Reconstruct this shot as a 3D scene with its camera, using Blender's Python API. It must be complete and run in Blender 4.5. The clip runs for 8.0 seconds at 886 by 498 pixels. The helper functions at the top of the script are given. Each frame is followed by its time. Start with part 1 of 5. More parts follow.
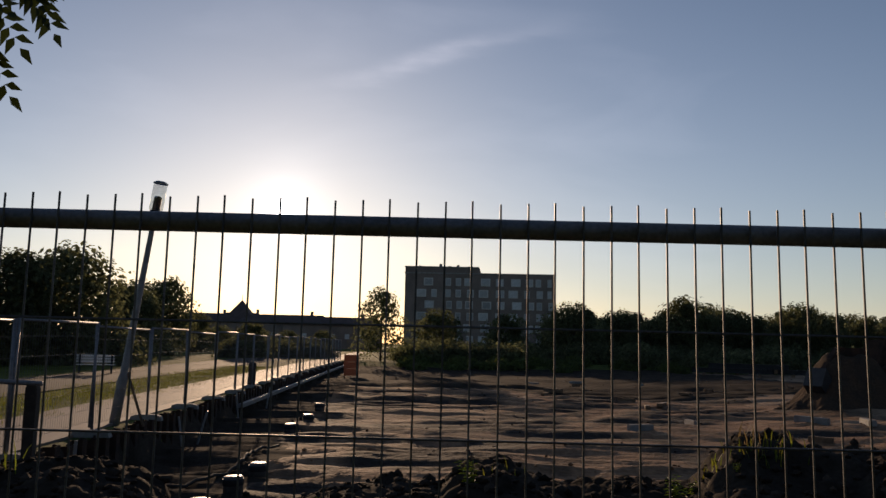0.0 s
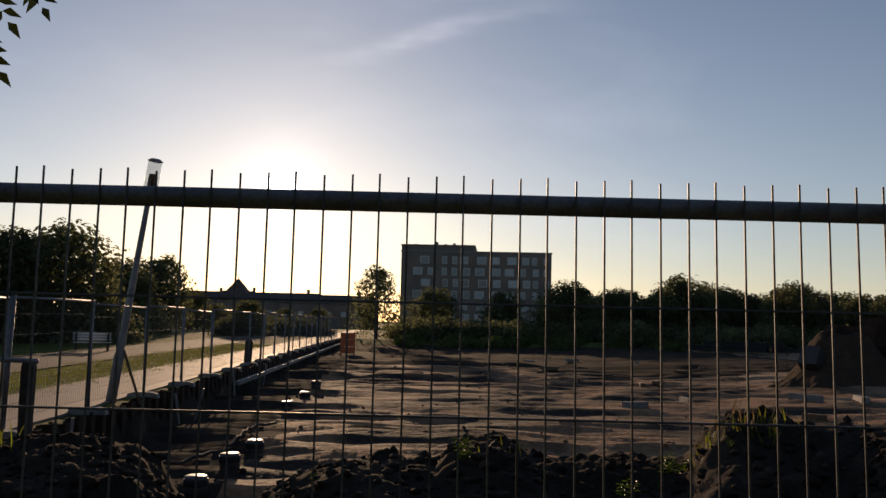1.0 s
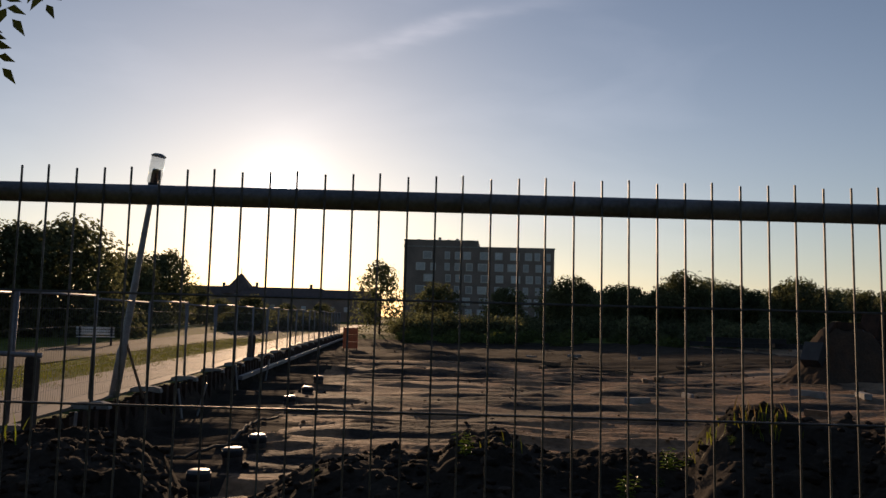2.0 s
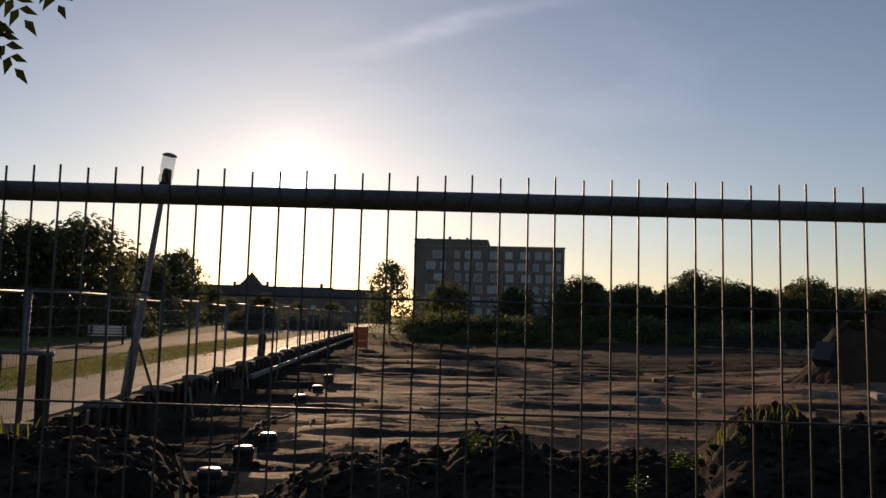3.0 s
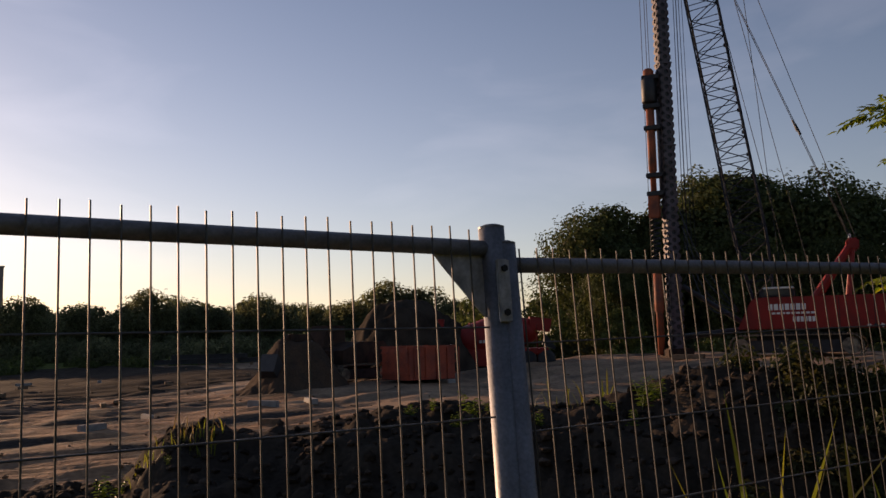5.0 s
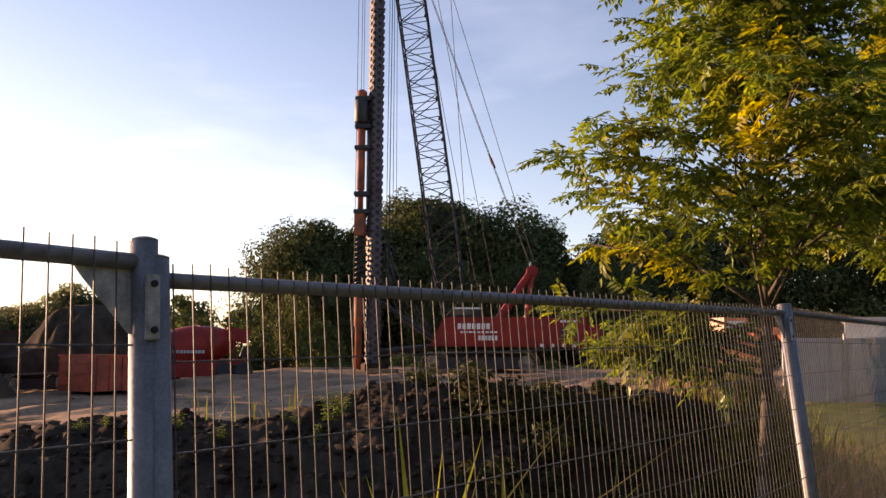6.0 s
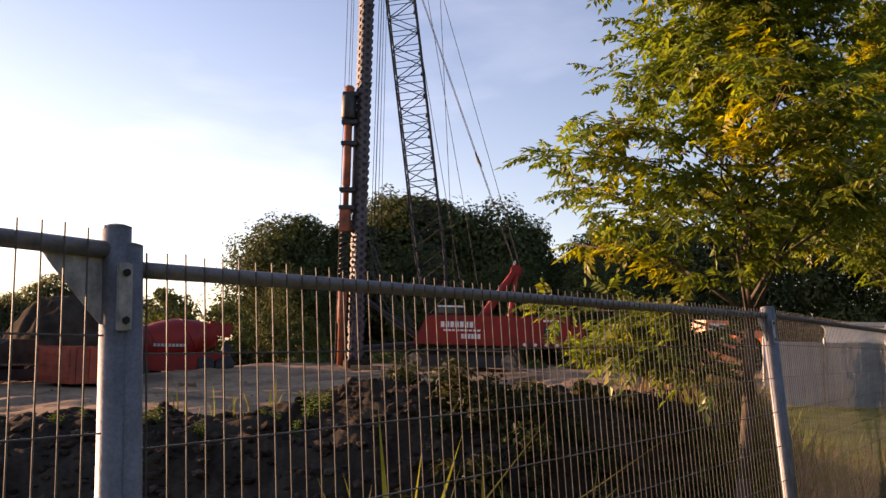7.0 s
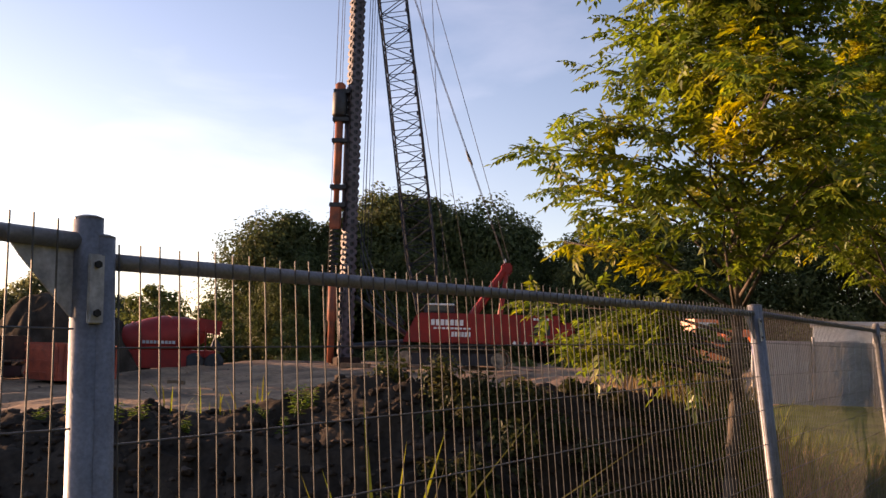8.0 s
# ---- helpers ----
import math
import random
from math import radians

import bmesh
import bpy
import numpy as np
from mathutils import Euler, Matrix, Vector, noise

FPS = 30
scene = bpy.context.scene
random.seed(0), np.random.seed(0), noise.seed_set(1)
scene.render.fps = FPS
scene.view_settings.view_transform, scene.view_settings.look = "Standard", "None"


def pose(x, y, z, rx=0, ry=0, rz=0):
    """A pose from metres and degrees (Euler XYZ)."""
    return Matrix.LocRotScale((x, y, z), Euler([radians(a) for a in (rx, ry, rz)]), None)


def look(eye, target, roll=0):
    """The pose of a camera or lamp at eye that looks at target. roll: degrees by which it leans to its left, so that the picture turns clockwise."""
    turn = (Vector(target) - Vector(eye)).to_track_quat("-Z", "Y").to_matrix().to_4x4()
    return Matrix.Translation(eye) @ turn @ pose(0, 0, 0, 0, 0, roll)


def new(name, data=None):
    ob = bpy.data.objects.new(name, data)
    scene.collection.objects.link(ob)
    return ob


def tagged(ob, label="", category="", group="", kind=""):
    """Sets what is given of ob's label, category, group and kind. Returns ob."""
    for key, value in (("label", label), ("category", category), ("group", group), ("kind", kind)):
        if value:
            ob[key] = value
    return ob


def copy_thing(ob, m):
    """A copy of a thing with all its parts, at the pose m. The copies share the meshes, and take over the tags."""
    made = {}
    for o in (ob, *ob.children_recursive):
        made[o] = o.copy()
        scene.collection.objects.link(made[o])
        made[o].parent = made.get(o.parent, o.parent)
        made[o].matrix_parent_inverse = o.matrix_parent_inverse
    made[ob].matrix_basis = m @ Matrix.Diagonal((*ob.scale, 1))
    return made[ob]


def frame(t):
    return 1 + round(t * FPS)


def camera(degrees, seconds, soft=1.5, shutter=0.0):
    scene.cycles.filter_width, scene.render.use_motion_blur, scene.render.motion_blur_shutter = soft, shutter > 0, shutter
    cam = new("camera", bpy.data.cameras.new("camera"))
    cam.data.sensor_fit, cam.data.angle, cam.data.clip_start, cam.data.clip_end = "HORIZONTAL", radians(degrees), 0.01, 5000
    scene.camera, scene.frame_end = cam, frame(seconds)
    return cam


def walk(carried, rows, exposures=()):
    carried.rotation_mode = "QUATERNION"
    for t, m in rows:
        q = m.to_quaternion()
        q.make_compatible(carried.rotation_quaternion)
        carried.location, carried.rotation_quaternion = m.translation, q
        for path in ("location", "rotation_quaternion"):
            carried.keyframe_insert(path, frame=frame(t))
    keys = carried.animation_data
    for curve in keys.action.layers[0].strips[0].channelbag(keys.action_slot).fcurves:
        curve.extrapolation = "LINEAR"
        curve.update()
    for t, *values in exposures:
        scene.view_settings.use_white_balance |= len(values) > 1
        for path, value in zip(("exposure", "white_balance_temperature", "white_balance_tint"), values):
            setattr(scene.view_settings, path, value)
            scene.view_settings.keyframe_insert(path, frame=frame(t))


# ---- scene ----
cam = camera(55.2, 8.0)
PATH = [
    (0, (-0.138, 0.036, 1.796), (-0.145, 2.024, 2.02), 1.4),
    (0.5, (-0.136, 0.048, 1.793), (-0.131, 2.038, 1.986), 1.1),
    (1, (-0.13, 0.052, 1.794), (-0.127, 2.045, 1.967), 1.4),
    (1.5, (-0.126, 0.037, 1.798), (-0.125, 2.03, 1.962), 1.5),
    (3, (-0.124, 0.035, 1.798), (-0.151, 2.028, 1.957), 1.6),
    (3.5, (-0.117, 0.03, 1.802), (-0.161, 2.023, 1.954), 1.5),
    (4.2, (-0.098, 0.035, 1.8), (-0.156, 2.029, 1.948), 1.3),
    (4.5, (-0.012, 0.015, 1.794), (0.058, 2.007, 1.95), 1.2),
    (4.6, (0.032, 0.016, 1.799), (0.289, 1.992, 1.968), 0.7),
    (4.7, (0.031, 0.026, 1.801), (0.526, 1.955, 1.982), -0.0),
    (4.8, (0.065, 0.024, 1.798), (0.784, 1.881, 1.991), -0.7),
    (4.9, (0.095, 0.034, 1.801), (1.03, 1.79, 2.001), -1.1),
    (5, (0.12, 0.039, 1.806), (1.257, 1.671, 2.012), -1.3),
    (5.2, (0.16, 0.027, 1.814), (1.612, 1.384, 2.036), -1.2),
    (6.3, (0.184, -0.030, 1.821), (1.812, 1.110, 2.049), 0.4),
    (6.5, (0.191, -0.023, 1.82), (1.825, 1.109, 2.047), 0.6),
    (7, (0.211, -0.008, 1.818), (1.852, 1.113, 2.042), 1.2),
    (7.5, (0.230, -0.005, 1.817), (1.883, 1.100, 2.038), 1.4),
    (8, (0.244, -0.010, 1.813), (1.897, 1.093, 2.033), 1.4),
]
walk(cam, [(t, look(eye, target, roll)) for t, eye, target, roll in PATH],
     exposures=[(0.0, -0.55, 6050, 18), (0.5, -0.45, 6250, 18), (3.0, -0.4, 6350, 18), (3.5, -0.32, 6450, 18), (4.1, -0.4, 6350, 18), (4.6, -0.42, 6300, 18), (4.9, -0.2, 6600, 24), (5.2, 0.75, 7000, 32), (6.3, 1.4, 7050, 31), (8.0, 1.4, 7050, 31)])

# ---- world and sun ----
SUN_YAW, SUN_UP = 11.0, 8.6          # degrees left of +y, degrees above the horizon
sun_way = Vector((-math.sin(radians(SUN_YAW)) * math.cos(radians(SUN_UP)),
                  math.cos(radians(SUN_YAW)) * math.cos(radians(SUN_UP)), math.sin(radians(SUN_UP))))
SKY, HAZE = 0.10, 3.0


def make_world():
    world = bpy.data.worlds.new("sky")
    scene.world = world
    world.use_nodes = True
    nt = world.node_tree
    nt.nodes.clear()
    out = nt.nodes.new("ShaderNodeOutputWorld")
    bg = nt.nodes.new("ShaderNodeBackground")
    sky = nt.nodes.new("ShaderNodeTexSky")
    sky.sky_type, sky.sun_disc = "NISHITA", False
    sky.sun_elevation, sky.sun_rotation = radians(SUN_UP), radians(-SUN_YAW)
    sky.air_density, sky.dust_density, sky.ozone_density = 1.0, 0.3, 2.2
    co = nt.nodes.new("ShaderNodeTexCoord")
    # the haze's bright ring round the sun
    dot = nt.nodes.new("ShaderNodeVectorMath")
    dot.operation = "DOT_PRODUCT"
    nt.links.new(co.outputs["Generated"], dot.inputs[0])
    dot.inputs[1].default_value = sun_way
    glow = None
    for power, gain in ((10.0, 0.3), (110.0, 0.5), (900.0, 4.0), (9000.0, 90.0)):
        p = nt.nodes.new("ShaderNodeMath")
        p.operation, p.use_clamp = "POWER", False
        c = nt.nodes.new("ShaderNodeMath")
        c.operation = "MAXIMUM"
        c.inputs[1].default_value = 0.0
        nt.links.new(dot.outputs["Value"], c.inputs[0])
        nt.links.new(c.outputs[0], p.inputs[0])
        p.inputs[1].default_value = power
        g = nt.nodes.new("ShaderNodeMath")
        g.operation = "MULTIPLY"
        g.inputs[1].default_value = gain
        nt.links.new(p.outputs[0], g.inputs[0])
        if glow is None:
            glow = g
        else:
            a = nt.nodes.new("ShaderNodeMath")
            a.operation = "ADD"
            nt.links.new(glow.outputs[0], a.inputs[0])
            nt.links.new(g.outputs[0], a.inputs[1])
            glow = a
    tint = nt.nodes.new("ShaderNodeVectorMath")
    tint.operation = "SCALE"
    tint.inputs[0].default_value = (1.0, 0.92, 0.8)
    nt.links.new(glow.outputs[0], tint.inputs["Scale"])
    # thin high cloud, stretched along the sky
    mapping = nt.nodes.new("ShaderNodeMapping")
    mapping.inputs["Rotation"].default_value = (0.0, radians(-22), 0.0)
    mapping.inputs["Scale"].default_value = (2.0, 2.0, 7.0)
    nt.links.new(co.outputs["Generated"], mapping.inputs[0])
    cloud = nt.nodes.new("ShaderNodeTexNoise")
    cloud.inputs["Scale"].default_value = 1.6
    cloud.inputs["Detail"].default_value = 7
    cloud.inputs["Roughness"].default_value = 0.52
    cloud.inputs["Distortion"].default_value = 0.3
    nt.links.new(mapping.outputs[0], cloud.inputs["Vector"])
    ramp = nt.nodes.new("ShaderNodeMapRange")
    ramp.inputs["From Min"].default_value, ramp.inputs["From Max"].default_value = 0.5, 0.8
    ramp.inputs["To Max"].default_value = 0.24
    nt.links.new(cloud.outputs["Fac"], ramp.inputs["Value"])
    whiter = nt.nodes.new("ShaderNodeVectorMath")
    whiter.operation = "SCALE"
    whiter.inputs[0].default_value = (3.4, 3.2, 3.0)
    nt.links.new(ramp.outputs[0], whiter.inputs["Scale"])
    add1 = nt.nodes.new("ShaderNodeVectorMath")
    add2 = nt.nodes.new("ShaderNodeVectorMath")
    nt.links.new(sky.outputs[0], add1.inputs[0])
    nt.links.new(tint.outputs[0], add1.inputs[1])
    nt.links.new(add1.outputs[0], add2.inputs[0])
    nt.links.new(whiter.outputs[0], add2.inputs[1])

    def maths(op, a, b):
        n = nt.nodes.new("ShaderNodeMath")
        n.operation = op
        for k, v in enumerate((a, b)):
            if isinstance(v, (int, float)):
                n.inputs[k].default_value = v
            else:
                nt.links.new(v, n.inputs[k])
        return n.outputs[0]

    # pale haze low over the whole horizon
    xyz = nt.nodes.new("ShaderNodeSeparateXYZ")
    nt.links.new(co.outputs["Generated"], xyz.inputs[0])
    low = maths("POWER", maths("SUBTRACT", 1.0, maths("ABSOLUTE", xyz.outputs["Z"], 0.0)), 3.0)
    haze = nt.nodes.new("ShaderNodeVectorMath")
    haze.operation = "SCALE"
    haze.inputs[0].default_value = (HAZE * 1.0, HAZE * 0.84, HAZE * 0.74)
    ahead = maths("ADD", maths("MULTIPLY", maths("POWER", maths("MAXIMUM", dot.outputs["Value"], 0.0), 1.5), 0.95), 0.22)
    nt.links.new(maths("MULTIPLY", low, ahead), haze.inputs["Scale"])
    # one feathered wisp of cloud that rises to the right above the sun
    across = maths("DIVIDE", xyz.outputs["X"], xyz.outputs["Y"])
    height = maths("DIVIDE", xyz.outputs["Z"], xyz.outputs["Y"])
    along = maths("ADD", across, 0.02)
    line = maths("SUBTRACT", height, maths("ADD", maths("MULTIPLY", along, 0.38), 0.345))
    ripple = maths("MULTIPLY", maths("SUBTRACT", cloud.outputs["Fac"], 0.5), 0.16)
    off = maths("DIVIDE", maths("ADD", line, ripple), 0.018)
    wide = maths("DIVIDE", along, 0.11)
    body = maths("POWER", 2.718, maths("MULTIPLY", maths("ADD", maths("MULTIPLY", off, off), maths("MULTIPLY", wide, wide)), -1.0))
    fine_noise = nt.nodes.new("ShaderNodeTexNoise")
    fine_noise.inputs["Scale"].default_value, fine_noise.inputs["Detail"].default_value = 9.0, 8
    nt.links.new(mapping.outputs[0], fine_noise.inputs["Vector"])
    wisp = nt.nodes.new("ShaderNodeVectorMath")
    wisp.operation = "SCALE"
    wisp.inputs[0].default_value = (3.4, 3.0, 2.7)
    nt.links.new(maths("MULTIPLY", maths("MULTIPLY", body, fine_noise.outputs["Fac"]), maths("GREATER_THAN", xyz.outputs["Y"], 0.1)), wisp.inputs["Scale"])
    add3 = nt.nodes.new("ShaderNodeVectorMath")
    add4 = nt.nodes.new("ShaderNodeVectorMath")
    nt.links.new(add2.outputs[0], add3.inputs[0])
    nt.links.new(haze.outputs[0], add3.inputs[1])
    nt.links.new(add3.outputs[0], add4.inputs[0])
    nt.links.new(wisp.outputs[0], add4.inputs[1])
    nt.links.new(add4.outputs[0], bg.inputs["Color"])
    bg.inputs["Strength"].default_value = SKY
    nt.links.new(bg.outputs[0], out.inputs["Surface"])


make_world()
sun = new("sun", bpy.data.lights.new("sun", "SUN"))
sun.data.energy, sun.data.angle, sun.data.color = 4.8, radians(0.55), (1.0, 0.68, 0.38)
sun.matrix_world = look((0, 0, 60), Vector((0, 0, 60)) - sun_way)


# ---- materials ----
def mat(name, color, rough=0.7, metal=0.0, vary=0.25, scale=6.0, bump=0.2, fine=60.0, other=None, spread=(0.4, 0.65),
        random_tone=0.0, through_light=0.0, random_hue=None, island=False, gloss=0.5):
    """Colour varied at two scales, with fine relief. other: a second colour that comes in patches."""
    m = bpy.data.materials.new(name)
    m.use_nodes = True
    nt = m.node_tree
    b = nt.nodes["Principled BSDF"]
    b.inputs["Roughness"].default_value, b.inputs["Metallic"].default_value = rough, metal
    b.inputs["Specular IOR Level"].default_value = gloss
    co = nt.nodes.new("ShaderNodeTexCoord")
    n1, n2 = nt.nodes.new("ShaderNodeTexNoise"), nt.nodes.new("ShaderNodeTexNoise")
    for n, s in ((n1, scale), (n2, fine)):
        n.inputs["Scale"].default_value, n.inputs["Detail"].default_value = s, 6
        nt.links.new(co.outputs["Object"], n.inputs["Vector"])
    ramp = nt.nodes.new("ShaderNodeMapRange")
    ramp.inputs["From Min"].default_value, ramp.inputs["From Max"].default_value = spread
    nt.links.new(n1.outputs["Fac"], ramp.inputs["Value"])
    mix = nt.nodes.new("ShaderNodeMix")
    mix.data_type = "RGBA"
    second = other if other else tuple(c * (1 - vary) for c in color)
    mix.inputs[6].default_value, mix.inputs[7].default_value = (*color, 1), (*second, 1)
    nt.links.new(ramp.outputs[0], mix.inputs[0])
    hsv = nt.nodes.new("ShaderNodeHueSaturation")
    nt.links.new(mix.outputs[2], hsv.inputs["Color"])
    val = nt.nodes.new("ShaderNodeMapRange")
    val.inputs["From Min"].default_value, val.inputs["From Max"].default_value = 0.25, 0.75
    val.inputs["To Min"].default_value, val.inputs["To Max"].default_value = 1 - vary * 0.6, 1 + vary * 0.6
    nt.links.new(n2.outputs["Fac"], val.inputs["Value"])
    last = val.outputs[0]
    if random_tone:
        if island:
            r = nt.nodes.new("ShaderNodeNewGeometry").outputs["Random Per Island"]
        else:
            r = nt.nodes.new("ShaderNodeObjectInfo").outputs["Random"]
        rr = nt.nodes.new("ShaderNodeMapRange")
        rr.inputs["To Min"].default_value, rr.inputs["To Max"].default_value = 1 - random_tone, 1 + random_tone
        nt.links.new(r, rr.inputs["Value"])
        mul = nt.nodes.new("ShaderNodeMath")
        mul.operation = "MULTIPLY"
        nt.links.new(last, mul.inputs[0])
        nt.links.new(rr.outputs[0], mul.inputs[1])
        last = mul.outputs[0]
    nt.links.new(last, hsv.inputs["Value"])
    if random_hue:
        r = nt.nodes.new("ShaderNodeNewGeometry").outputs["Random Per Island"]
        hr = nt.nodes.new("ShaderNodeMapRange")
        hr.inputs["To Min"].default_value, hr.inputs["To Max"].default_value = random_hue
        w = nt.nodes.new("ShaderNodeMath")
        w.operation = "FRACT"
        k = nt.nodes.new("ShaderNodeMath")
        k.operation = "MULTIPLY"
        k.inputs[1].default_value = 7.31
        nt.links.new(r, k.inputs[0])
        nt.links.new(k.outputs[0], w.inputs[0])
        nt.links.new(w.outputs[0], hr.inputs["Value"])
        nt.links.new(hr.outputs[0], hsv.inputs["Hue"])
    nt.links.new(hsv.outputs[0], b.inputs["Base Color"])
    if bump:
        bp = nt.nodes.new("ShaderNodeBump")
        bp.inputs["Strength"].default_value, bp.inputs["Distance"].default_value = bump, 0.5 / fine
        nt.links.new(n2.outputs["Fac"], bp.inputs["Height"])
        nt.links.new(bp.outputs[0], b.inputs["Normal"])
    if through_light:
        tr = nt.nodes.new("ShaderNodeBsdfTranslucent")
        bright = nt.nodes.new("ShaderNodeHueSaturation")
        bright.inputs["Value"].default_value, bright.inputs["Saturation"].default_value = 1.5, 1.1
        nt.links.new(hsv.outputs[0], bright.inputs["Color"])
        nt.links.new(bright.outputs[0], tr.inputs["Color"])
        ms = nt.nodes.new("ShaderNodeMixShader")
        ms.inputs[0].default_value = through_light
        nt.links.new(b.outputs[0], ms.inputs[1])
        nt.links.new(tr.outputs[0], ms.inputs[2])
        nt.links.new(ms.outputs[0], nt.nodes["Material Output"].inputs["Surface"])
    return m


def glass_mat(name, color, rough=0.05):
    m = bpy.data.materials.new(name)
    m.use_nodes = True
    nt = m.node_tree
    clear, shine, both = nt.nodes.new("ShaderNodeBsdfTransparent"), nt.nodes.new("ShaderNodeBsdfGlossy"), nt.nodes.new("ShaderNodeMixShader")
    clear.inputs["Color"].default_value = (*color, 1)
    shine.inputs["Roughness"].default_value, both.inputs[0].default_value = rough, 0.3
    nt.links.new(clear.outputs[0], both.inputs[1])
    nt.links.new(shine.outputs[0], both.inputs[2])
    nt.links.new(both.outputs[0], nt.nodes["Material Output"].inputs["Surface"])
    return m


